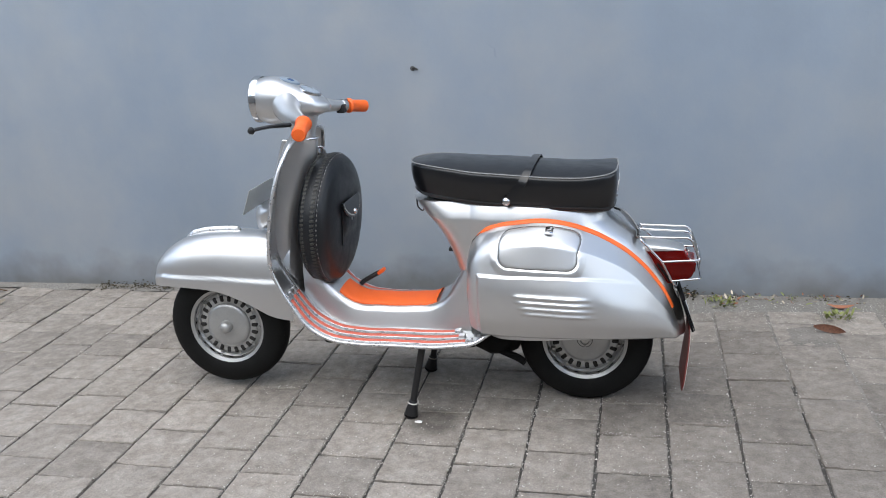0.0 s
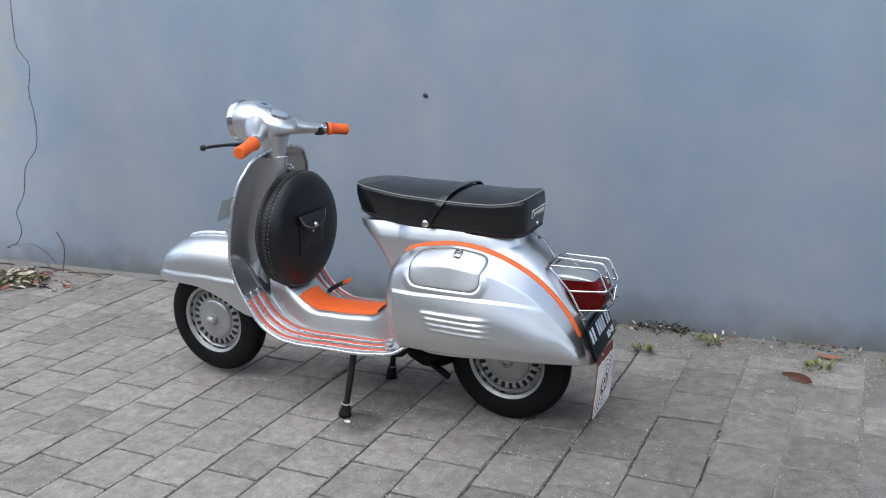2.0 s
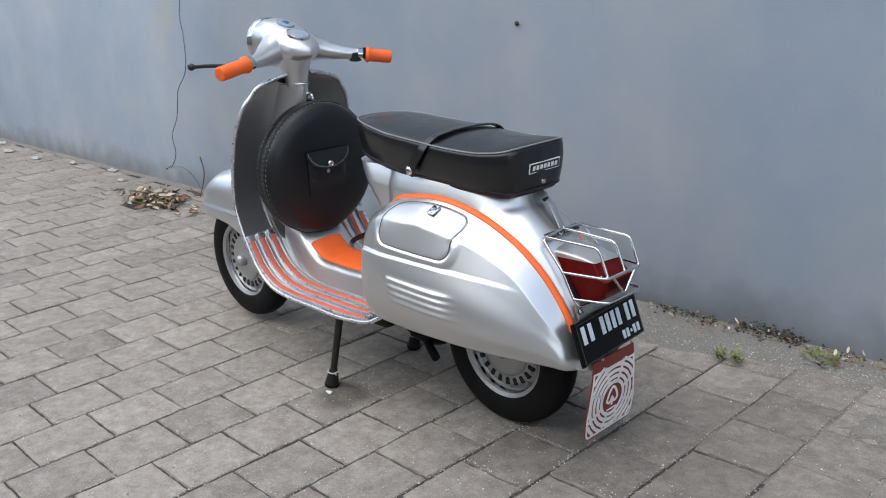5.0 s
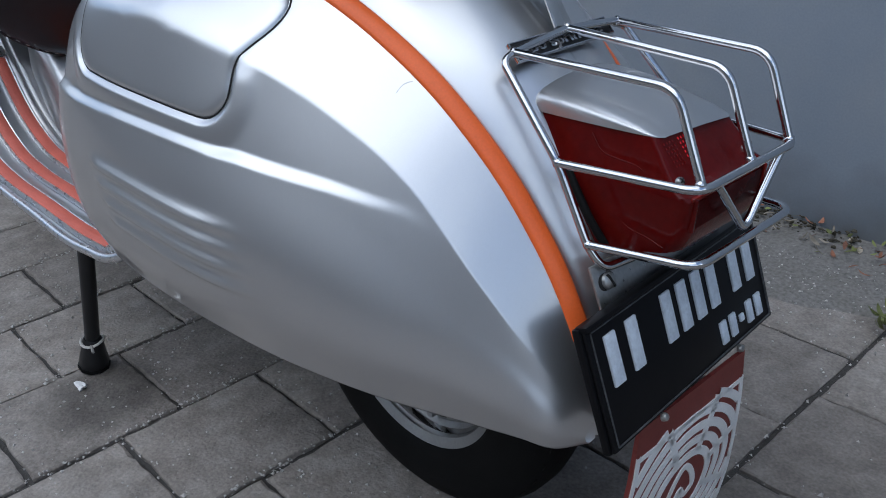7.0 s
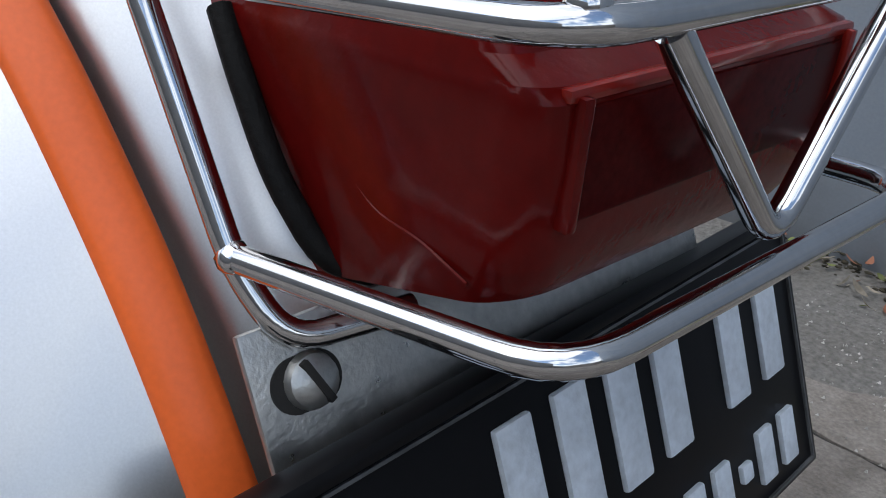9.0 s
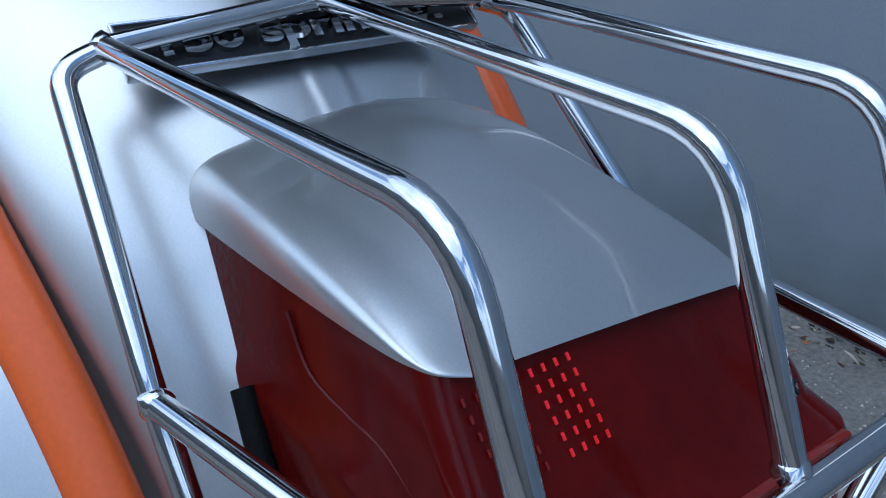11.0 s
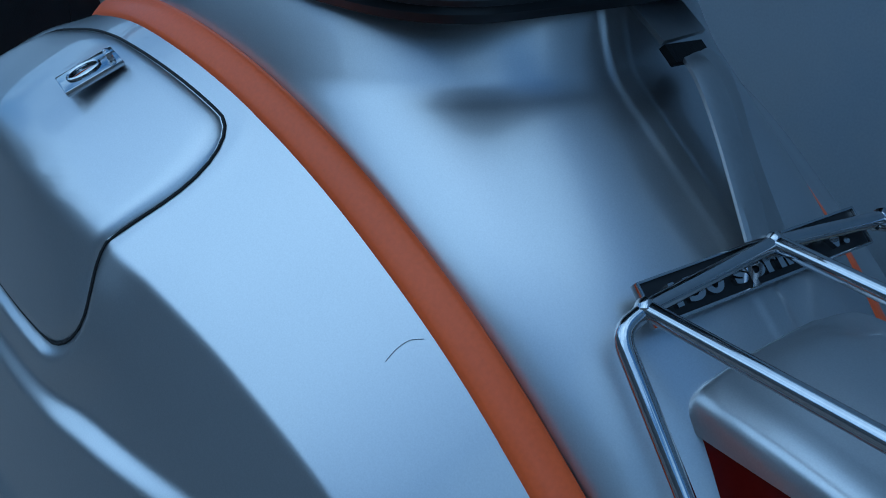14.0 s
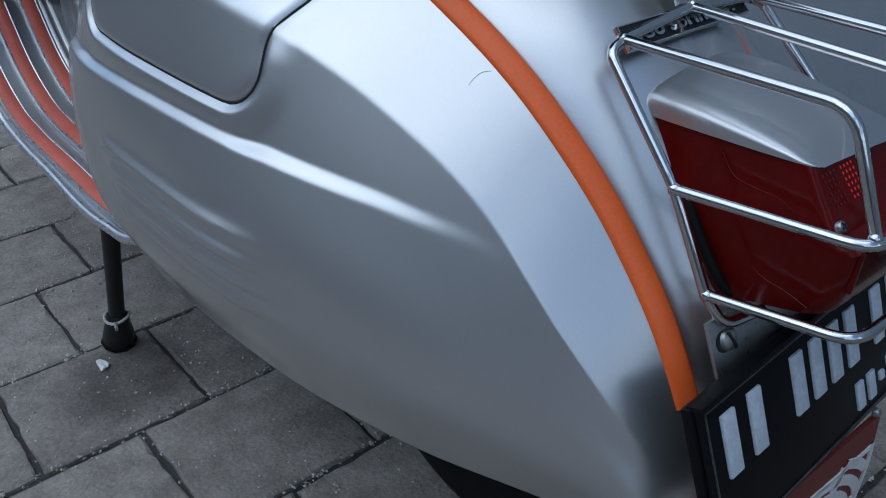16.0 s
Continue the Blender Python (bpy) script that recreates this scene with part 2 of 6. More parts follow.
def wall_material(name, color, stain):
    """Painted plaster: cloudy tone, faint trowel marks, dirt that rises unevenly from the foot."""
    m = material(name, color, rough=0.62, fine=0.05, fine_scale=260, broad=0.12, broad_scale=1.6, bump=0.0010, bump_scale=42, detail=7.0, rough_var=0.08, tint=tuple(0.55 * a + 0.45 * b for a, b in zip(color, (0.335, 0.33, 0.315))))
    nt = m.node_tree
    b = nt.nodes["Principled BSDF"]
    link = b.inputs["Base Color"].links[0]
    src = link.from_socket
    co = nt.nodes.new("ShaderNodeTexCoord")
    sep = nt.nodes.new("ShaderNodeSeparateXYZ")
    nt.links.new(co.outputs["Object"], sep.inputs[0])
    n = nt.nodes.new("ShaderNodeTexNoise")
    n.inputs["Scale"].default_value = 7.0
    n.inputs["Detail"].default_value = 6.0
    nt.links.new(co.outputs["Object"], n.inputs["Vector"])
    h = nt.nodes.new("ShaderNodeMath")
    h.operation = "MULTIPLY_ADD"
    nt.links.new(n.outputs["Fac"], h.inputs[0])
    h.inputs[1].default_value = -0.28
    nt.links.new(sep.outputs["Z"], h.inputs[2])
    r = nt.nodes.new("ShaderNodeMapRange")
    r.inputs["From Min"].default_value, r.inputs["From Max"].default_value = -0.14, 0.03
    r.inputs["To Min"].default_value, r.inputs["To Max"].default_value = 0.75, 0.0
    nt.links.new(h.outputs[0], r.inputs["Value"])
    mix = nt.nodes.new("ShaderNodeMix")
    mix.data_type = "RGBA"
    nt.links.new(r.outputs[0], mix.inputs[0])
    nt.links.new(src, mix.inputs[6])
    mix.inputs[7].default_value = (*stain, 1)
    # a rusty yellow run beside the crack and faint upright streaks
    off = nt.nodes.new("ShaderNodeVectorMath")
    off.operation = "MULTIPLY_ADD"
    nt.links.new(co.outputs["Object"], off.inputs[0])
    off.inputs[1].default_value, off.inputs[2].default_value = (2.6, 0.0, 0.42), (7.4, 0.0, -0.62)
    run = nt.nodes.new("ShaderNodeVectorMath")
    run.operation = "LENGTH"
    nt.links.new(off.outputs[0], run.inputs[0])
    wob = nt.nodes.new("ShaderNodeMath")
    wob.operation = "MULTIPLY_ADD"
    nt.links.new(n.outputs["Fac"], wob.inputs[0])
    wob.inputs[1].default_value = 1.3
    nt.links.new(run.outputs["Value"], wob.inputs[2])
    r2 = nt.nodes.new("ShaderNodeMapRange")
    r2.inputs["From Min"].default_value, r2.inputs["From Max"].default_value = 0.45, 1.15
    r2.inputs["To Min"].default_value, r2.inputs["To Max"].default_value = 0.95, 0.0
    nt.links.new(wob.outputs[0], r2.inputs["Value"])
    mix2 = nt.nodes.new("ShaderNodeMix")
    mix2.data_type = "RGBA"
    nt.links.new(r2.outputs[0], mix2.inputs[0])
    nt.links.new(mix.outputs[2], mix2.inputs[6])
    mix2.inputs[7].default_value = (0.36, 0.35, 0.30, 1)
    narrow = nt.nodes.new("ShaderNodeVectorMath")
    narrow.operation = "MULTIPLY"
    nt.links.new(co.outputs["Object"], narrow.inputs[0])
    narrow.inputs[1].default_value = (2.3, 1.0, 0.7)
    n5 = nt.nodes.new("ShaderNodeTexNoise")
    n5.inputs["Scale"].default_value = 1.0
    n5.inputs["Detail"].default_value = 6.0
    nt.links.new(narrow.outputs[0], n5.inputs["Vector"])
    r3 = nt.nodes.new("ShaderNodeMapRange")
    r3.inputs["From Min"].default_value, r3.inputs["From Max"].default_value = 0.3, 0.7
    r3.inputs["To Min"].default_value, r3.inputs["To Max"].default_value = 0.95, 1.05
    nt.links.new(n5.outputs["Fac"], r3.inputs["Value"])
    sc = nt.nodes.new("ShaderNodeVectorMath")
    sc.operation = "SCALE"
    nt.links.new(mix2.outputs[2], sc.inputs[0])
    # the wall's colour turns paler towards and beyond the crack
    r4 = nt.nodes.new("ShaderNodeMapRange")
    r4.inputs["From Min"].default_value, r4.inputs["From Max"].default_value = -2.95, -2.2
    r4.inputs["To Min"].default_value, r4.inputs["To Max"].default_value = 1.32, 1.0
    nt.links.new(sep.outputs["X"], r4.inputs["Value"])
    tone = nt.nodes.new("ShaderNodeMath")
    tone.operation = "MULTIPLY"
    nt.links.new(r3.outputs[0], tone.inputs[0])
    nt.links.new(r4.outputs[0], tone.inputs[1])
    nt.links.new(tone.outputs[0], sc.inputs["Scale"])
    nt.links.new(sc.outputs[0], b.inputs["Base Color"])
    return m


def dark_patch(m, centre, radius, dark, wobble=1.5, soft=0.75, flecks=(0.86, 1.15)):
    """A darker patch on the paving, with an uneven outline."""
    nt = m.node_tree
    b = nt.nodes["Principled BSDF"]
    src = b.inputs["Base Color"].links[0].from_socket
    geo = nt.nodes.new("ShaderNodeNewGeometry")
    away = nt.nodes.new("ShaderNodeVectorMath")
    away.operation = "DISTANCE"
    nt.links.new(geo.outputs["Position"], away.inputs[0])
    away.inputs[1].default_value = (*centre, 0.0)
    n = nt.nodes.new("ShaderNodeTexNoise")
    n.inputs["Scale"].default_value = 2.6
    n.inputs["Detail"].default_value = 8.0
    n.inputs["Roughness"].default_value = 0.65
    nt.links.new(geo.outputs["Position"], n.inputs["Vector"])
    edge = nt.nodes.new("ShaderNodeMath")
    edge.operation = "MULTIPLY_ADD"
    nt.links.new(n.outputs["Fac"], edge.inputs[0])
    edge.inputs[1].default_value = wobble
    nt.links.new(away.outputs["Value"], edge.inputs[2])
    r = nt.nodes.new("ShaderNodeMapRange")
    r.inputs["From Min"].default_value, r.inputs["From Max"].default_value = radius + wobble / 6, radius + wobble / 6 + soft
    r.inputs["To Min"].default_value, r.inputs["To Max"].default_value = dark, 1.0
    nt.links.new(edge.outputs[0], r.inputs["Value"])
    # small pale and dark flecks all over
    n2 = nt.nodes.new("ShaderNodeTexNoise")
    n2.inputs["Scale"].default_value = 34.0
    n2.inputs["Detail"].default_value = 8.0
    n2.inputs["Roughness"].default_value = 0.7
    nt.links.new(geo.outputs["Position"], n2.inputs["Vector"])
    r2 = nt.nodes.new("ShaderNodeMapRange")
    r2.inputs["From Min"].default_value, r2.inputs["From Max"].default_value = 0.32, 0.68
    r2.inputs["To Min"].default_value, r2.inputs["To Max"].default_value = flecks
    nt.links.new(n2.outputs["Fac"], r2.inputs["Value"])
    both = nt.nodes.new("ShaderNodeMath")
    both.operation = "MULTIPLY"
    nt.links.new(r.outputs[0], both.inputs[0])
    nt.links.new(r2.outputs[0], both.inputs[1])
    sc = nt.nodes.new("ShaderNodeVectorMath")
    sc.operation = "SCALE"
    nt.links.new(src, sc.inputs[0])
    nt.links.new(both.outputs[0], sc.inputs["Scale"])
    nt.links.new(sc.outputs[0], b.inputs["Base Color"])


# a wide damp, oily patch behind the scooter
dark_patch(PAVER, (1.15, -0.1), 0.8, 0.66)
# a small, darker patch beside the stand's foot
dark_patch(PAVER, (0.145, -0.235), 0.10, 0.5, 0.12, 0.05, (0.93, 1.07))
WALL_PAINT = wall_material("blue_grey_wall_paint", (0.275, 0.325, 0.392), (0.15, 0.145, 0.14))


# ---- mesh helpers ----
def finish(me, mat, sharp=38.0):
    me.materials.append(mat)
    for p in me.polygons:
        p.use_smooth = True
    if sharp < 179:
        me.set_sharp_from_angle(angle=radians(sharp))
    return me


def part(name, bm, mat, parent, label="", sharp=38.0):
    """Links a bmesh, or a mesh, as one object under its thing."""
    if isinstance(bm, bmesh.types.BMesh):
        me = bpy.data.meshes.new(name)
        bmesh.ops.recalc_face_normals(bm, faces=bm.faces)
        bm.to_mesh(me)
        bm.free()
        finish(me, mat, sharp)
    else:
        me = bm
    ob = new(name, me)
    if parent is not None:
        ob.parent = parent
    if label:
        ob["label"] = label
    return ob


def thing(name, at, label, category, group="", kind=""):
    ob = new(name)
    ob.location = at
    ob.empty_display_size = 0.05
    return tagged(ob, label, category, group, kind)


def curve_at(xs, ys, x):
    """A smooth curve through the rows ys at xs, at the places x."""
    xs, ys, x = np.asarray(xs, float), np.asarray(ys, float), np.atleast_1d(np.asarray(x, float))
    if ys.ndim == 1:
        return curve_at(xs, ys[:, None], x)[:, 0]
    d = np.diff(ys, axis=0) / np.diff(xs)[:, None]
    m = np.empty_like(ys)
    m[0], m[-1] = d[0], d[-1]
    h = np.diff(xs)[:, None]
    m[1:-1] = (d[:-1] * h[1:] + d[1:] * h[:-1]) / (h[1:] + h[:-1])
    i = np.clip(np.searchsorted(xs, x) - 1, 0, len(xs) - 2)
    w = (xs[i + 1] - xs[i])[:, None]
    t = np.clip((x - xs[i])[:, None] / w, 0, 1)
    return ((2 * t**3 - 3 * t**2 + 1) * ys[i] + (t**3 - 2 * t**2 + t) * w * m[i]
            + (-2 * t**3 + 3 * t**2) * ys[i + 1] + (t**3 - t**2) * w * m[i + 1])


def sheet(P, around=False, caps=False):
    """A bmesh from a grid of points P[i][j]; around closes j."""
    bm = bmesh.new()
    nu, nv = len(P), len(P[0])
    V = [[bm.verts.new(tuple(P[i][j])) for j in range(nv)] for i in range(nu)]
    for i in range(nu - 1):
        for j in range(nv if around else nv - 1):
            k = (j + 1) % nv
            bm.faces.new((V[i][j], V[i + 1][j], V[i + 1][k], V[i][k]))
    if caps:
        for row in (V[0], V[-1]):
            try:
                bm.faces.new(row)
            except ValueError:
                pass
    return bm


def thick(P, d):
    """A closed bmesh: the grid P, its copy set back by d along the normals, and the rim between."""
    P = np.asarray(P, float)
    n = normals(P)
    Q = P - n * d
    bm = bmesh.new()
    nu, nv = P.shape[:2]
    A = [[bm.verts.new(tuple(P[i, j])) for j in range(nv)] for i in range(nu)]
    B = [[bm.verts.new(tuple(Q[i, j])) for j in range(nv)] for i in range(nu)]
    for i in range(nu - 1):
        for j in range(nv - 1):
            bm.faces.new((A[i][j], A[i + 1][j], A[i + 1][j + 1], A[i][j + 1]))
            bm.faces.new((B[i][j], B[i][j + 1], B[i + 1][j + 1], B[i + 1][j]))
    for i in range(nu - 1):
        bm.faces.new((A[i][0], B[i][0], B[i + 1][0], A[i + 1][0]))
        bm.faces.new((A[i][-1], A[i + 1][-1], B[i + 1][-1], B[i][-1]))
    for j in range(nv - 1):
        bm.faces.new((A[0][j], A[0][j + 1], B[0][j + 1], B[0][j]))
        bm.faces.new((A[-1][j], B[-1][j], B[-1][j + 1], A[-1][j + 1]))
    return bm


def normals(P):
    P = np.asarray(P, float)
    a, b = np.gradient(P, axis=0), np.gradient(P, axis=1)
    n = np.cross(a, b)
    return n / np.maximum(np.linalg.norm(n, axis=2, keepdims=True), 1e-9)


def smooth_path(points, steps=8):
    pts = np.asarray(points, float)
    s = np.concatenate([[0], np.cumsum(np.maximum(np.linalg.norm(np.diff(pts, axis=0), axis=1), 1e-6))])
    return curve_at(s, pts, np.linspace(0, s[-1], steps * (len(pts) - 1) + 1))


def rounded_path(points, radius, steps=6):
    """A polyline whose corners are rounded off."""
    pts = [Vector(p) for p in points]
    out = [pts[0]]
    for a, b, c in zip(pts, pts[1:], pts[2:]):
        r = min(radius, (a - b).length * 0.45, (c - b).length * 0.45)
        p, q = b + (a - b).normalized() * r, b + (c - b).normalized() * r
        for k in range(steps + 1):
            t = k / steps
            out.append(p * (1 - t) ** 2 + b * 2 * t * (1 - t) + q * t * t)
    return out + [pts[-1]]


def tube(points, radius, sides=12, caps=True, closed=False, flat=1.0, up=(0, 0, 1)):
    """A round bar along points; radius a number or one for each point; flat squashes it along its up side."""
    pts = [Vector(p) for p in points]
    n = len(pts)
    rad = radius if hasattr(radius, "__len__") else [radius] * n
    rows = []
    last = None
    for i, p in enumerate(pts):
        a = pts[(i - 1) % n] if closed or i > 0 else p
        b = pts[(i + 1) % n] if closed or i < n - 1 else p
        t = (b - a).normalized()
        if last is None:
            ref = Vector(up)
            if abs(ref.dot(t)) > 0.95:
                ref = Vector((1, 0, 0))
            u = (ref - t * ref.dot(t)).normalized()
        else:
            u = (last - t * last.dot(t)).normalized()
        last = u
        w = t.cross(u)
        rows.append([p + (u * math.cos(2 * math.pi * k / sides) * flat + w * math.sin(2 * math.pi * k / sides)) * rad[i] for k in range(sides)])
    if closed:
        rows.append(rows[0])
        bm = sheet(rows, around=True)
        bmesh.ops.remove_doubles(bm, verts=bm.verts, dist=1e-6)
        return bm
    return sheet(rows, around=True, caps=caps)


def lathe(profile, centre, axis="y", sides=48):
    """Turns (radius, along) rows round an axis through centre."""
    c = Vector(centre)
    rows = []
    for r, h in profile:
        r = max(r, 0.0004)
        ring = []
        for k in range(sides):
            a = 2 * math.pi * k / sides
            ca, sa = r * math.cos(a), r * math.sin(a)
            ring.append(c + Vector({"y": (ca, h, sa), "x": (h, ca, sa), "z": (ca, sa, h)}[axis]))
        rows.append(ring)
    return sheet(rows, around=True, caps=profile[0][0] < 0.001 and profile[-1][0] < 0.001)


def block(size, centre=(0, 0, 0), bevel=0.002, turn=None, segments=2):
    bm = bmesh.new()
    bmesh.ops.create_cube(bm, size=1.0)
    bmesh.ops.scale(bm, vec=Vector(size), verts=bm.verts)
    if bevel > 0:
        bmesh.ops.bevel(bm, geom=bm.edges[:], offset=bevel, segments=segments, profile=0.6, affect="EDGES")
    if turn is not None:
        bmesh.ops.transform(bm, matrix=turn, verts=bm.verts)
    bmesh.ops.translate(bm, vec=Vector(centre), verts=bm.verts)
    return bm


def join(*bms):
    out = bmesh.new()
    for b in bms:
        me = bpy.data.meshes.new("tmp")
        b.to_mesh(me)
        b.free()
        out.from_mesh(me)
        bpy.data.meshes.remove(me)
    return out


def step(a, b, x):
    t = np.clip((np.asarray(x, float) - a) / (b - a), 0, 1)
    return t * t * (3 - 2 * t)

# ---- setting ----
WALL_Y = 0.9
GROUND = block((60, 60, 0.2), (-2, -2, -0.1075), 0)
tagged(part("ground", GROUND, SAND, None), "dark sandy ground under and between the pavers", "ground", kind="structure")

def wall_block(x0, x1, y0, y1, z1, name, mat, label):
    bm = block((x1 - x0, y1 - y0, z1 + 0.1), ((x0 + x1) / 2, (y0 + y1) / 2, (z1 - 0.1) / 2), 0.004)
    return tagged(part(name, bm, mat, None), label, "wall", kind="structure")


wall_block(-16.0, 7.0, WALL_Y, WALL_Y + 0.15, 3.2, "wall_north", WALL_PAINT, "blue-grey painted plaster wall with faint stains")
# unseen walls, added to close the yard and tone the paint's reflections
wall_block(-16.0, 7.0, -5.65, -5.5, 3.4, "wall_south", FAR_WALL, "plain warm grey wall, unseen, added to close the yard")
wall_block(-16.15, -16.0, -5.65, WALL_Y + 0.15, 4.2, "wall_west", FAR_WALL, "plain warm grey wall, unseen, added across the end of the yard")
wall_block(7.0, 7.15, -5.65, WALL_Y + 0.15, 1.5, "wall_east", FAR_WALL, "plain low warm grey wall, unseen, added at the near end of the yard")

# the crack down the wall, and small marks on the wall
rng = random.Random(4)


def crack_line(points, width, name, label, mat=CRACK, depth=0.0022):
    rows = []
    dense = smooth_path(points, 16)
    for k, p in enumerate(dense):
        w = width * rng.choice((0.25, 0.4, 0.5, 0.7, 1.2))
        q = Vector(p) + Vector((rng.uniform(-0.004, 0.004), 0, 0))
        rows.append([q + Vector((-w, 0, 0)), q + Vector((-w * 0.3, -depth, 0)), q + Vector((w * 0.4, -depth, 0)), q + Vector((w, 0, 0))])
    return tagged(part(name, sheet(rows), mat, None), label, "crack", kind="structure")


Y = WALL_Y - 0.0005
crack_line([(-2.67, Y, 1.95), (-2.655, Y, 1.586), (-2.677, Y, 1.396), (-2.673, Y, 1.267), (-2.607, Y, 1.183), (-2.646, Y, 1.02), (-2.632, Y, 0.886), (-2.669, Y, 0.706), (-2.786, Y, 0.592), (-2.841, Y, 0.43), (-2.937, Y, 0.306), (-2.918, Y, 0.209), (-3.005, Y, 0.102)],
           0.0045, "wall_crack", "long dark jagged crack running down the wall")
crack_line([(-3.077, Y, 0.086), (-3.01, Y, 0.115), (-2.956, Y, 0.121)], 0.012, "wall_crack", "short dark chip in the plaster near the ground")
crack_line([(-3.005, Y, 0.102), (-2.90, Y, 0.125), (-2.794, Y, 0.111), (-2.692, Y, 0.043), (-2.66, Y, 0.0)], 0.003, "wall_crack", "fine crack in the plaster near the ground")
crack_line([(0.178, Y, 1.070), (0.190, Y, 1.060), (0.206, Y, 1.047), (0.208, Y, 1.016)], 0.0035, "wall_scuff", "faint short scuff in the wall paint", SCUFF, 0.0002)
crack_line([(0.185, Y, 1.120), (0.190, Y, 1.117), (0.196, Y, 1.114)], 0.005, "wall_scuff", "tiny grey chip in the wall paint", SCUFF, 0.0002)
# a stub of wire in a small hole
hole = thing("wire_stub", (-0.132, WALL_Y, 0.982), "short black wire stub in the wall", "wire")
part("stub", tube([(0, 0, 0), (0.005, -0.012, 0.002), (0.022, -0.02, -0.002)], [0.006, 0.0045, 0.0025], 8), BLACK_MATT, hole)
part("patch", lathe([(0.011, 0.001), (0.009, -0.002), (0.003, -0.003)], (-0.004, 0, 0), "y", 12), CRACK, hole)


# ---- scooter ----
scooter = thing("scooter", (0, 0, 0), "vintage silver motor scooter with orange trim on its stand", "scooter")


# rear body: horizontal slices from the floor to the seat
def front_x(z):
    return curve_at([0.24, 0.30, 0.36, 0.43, 0.50, 0.58, 0.64, 0.70], [0.285, 0.262, 0.24, 0.214, 0.192, 0.152, 0.105, 0.06], z)


def rear_x(z):
    return curve_at([0.24, 0.28, 0.37, 0.40, 0.45, 0.52, 0.555, 0.580, 0.595, 0.603, 0.607, 0.611, 0.618, 0.64, 0.70], [0.92, 0.915, 0.888, 0.878, 0.848, 0.796, 0.7585, 0.7275, 0.7082, 0.6980, 0.6932, 0.6895, 0.6858, 0.679, 0.665], z)


STRIPE_X = [0.27, 0.285, 0.31, 0.36, 0.42, 0.50, 0.60, 0.68, 0.76, 0.82, 0.86, 0.885, 0.90]
STRIPE_Y = [0.124, 0.13, 0.137, 0.143, 0.1475, 0.144, 0.1283, 0.1155, 0.1037, 0.0945, 0.0902, 0.0877, 0.0865]
STRIPE_Z = [0.5, 0.556, 0.59, 0.613, 0.6245, 0.629, 0.606, 0.568, 0.5101, 0.443, 0.38, 0.321, 0.274]


def stripe_y(x):
    return curve_at(STRIPE_X, STRIPE_Y, np.clip(x, 0.27, 0.9))


def stripe_z(x):
    return curve_at(STRIPE_X, STRIPE_Z, np.clip(x, 0.27, 0.9))


def body_half(z, n, right=False):
    """Half of a slice of the rear body, from the front's middle to the tail's middle, on the side y > 0."""
    x0, x1 = float(front_x(z)[0]), float(rear_x(z)[0])
    th = np.linspace(0, 1, 3000)
    s = 0.5 - 0.5 * np.cos(np.pi * th)
    x = x0 + (x1 - x0) * s
    w = stripe_y(x) - (0.0195 if right else 0.0055)
    over = np.clip(z - (stripe_z(np.maximum(x, 0.44)) - 0.004) - (0.004 if right else 0.0), 0, 1)
    w = w - 0.30 * over - 2.0 * over**2
    a, b = 0.10, (0.034 if right else 0.078 + 0.03 * float(step(0.54, 0.60, z)))
    fa = np.clip((x - x0) / a, 0, 1)
    fb = np.clip((x1 - x) / b, 0, 1)
    w = w * (1 - (1 - fa) ** 2.3) ** (1 / 2.3) * (1 - (1 - fb) ** 2.7) ** (1 / 2.7)
    # a low raised spine runs down the middle of the tail
    d = np.concatenate([[0], np.cumsum(np.hypot(np.diff(x), np.diff(w)))])
    even = d[-1] * (1 - (1 - np.linspace(0, 1, n)) ** 1.5)
    x, w = np.interp(even, d, x), np.interp(even, d, w)
    edge_y = 0.0080 if right else 0.0045
    spine = step(edge_y + 0.0026, edge_y - 0.0026, w) * step(x0 + 0.3, x1 - 0.05, x) * float(step(0.675, 0.635, z) * step(0.44, 0.50, z))
    return x + 0.0011 * spine, np.maximum(w, 0)


rows = []
for z in np.concatenate([np.linspace(0.24, 0.59, 54), np.linspace(0.593, 0.618, 20), np.linspace(0.622, 0.675, 9)]):
    x, w = body_half(z, 190)
    x2, w2 = body_half(z, 190, True)
    rows.append([(xx, -ww, z) for xx, ww in zip(x, w)] + [(xx, ww, z) for xx, ww in zip(x2[::-1][1:-1], w2[::-1][1:-1])])
part("rear_body", sheet(rows, around=True, caps=True), SILVER, scooter, "silver pressed-steel rear body", sharp=60)

# side cowls
COWL_X = [0.275, 0.2695, 0.276, 0.298, 0.34, 0.42, 0.50, 0.60, 0.68, 0.76, 0.82, 0.86, 0.885, 0.897]
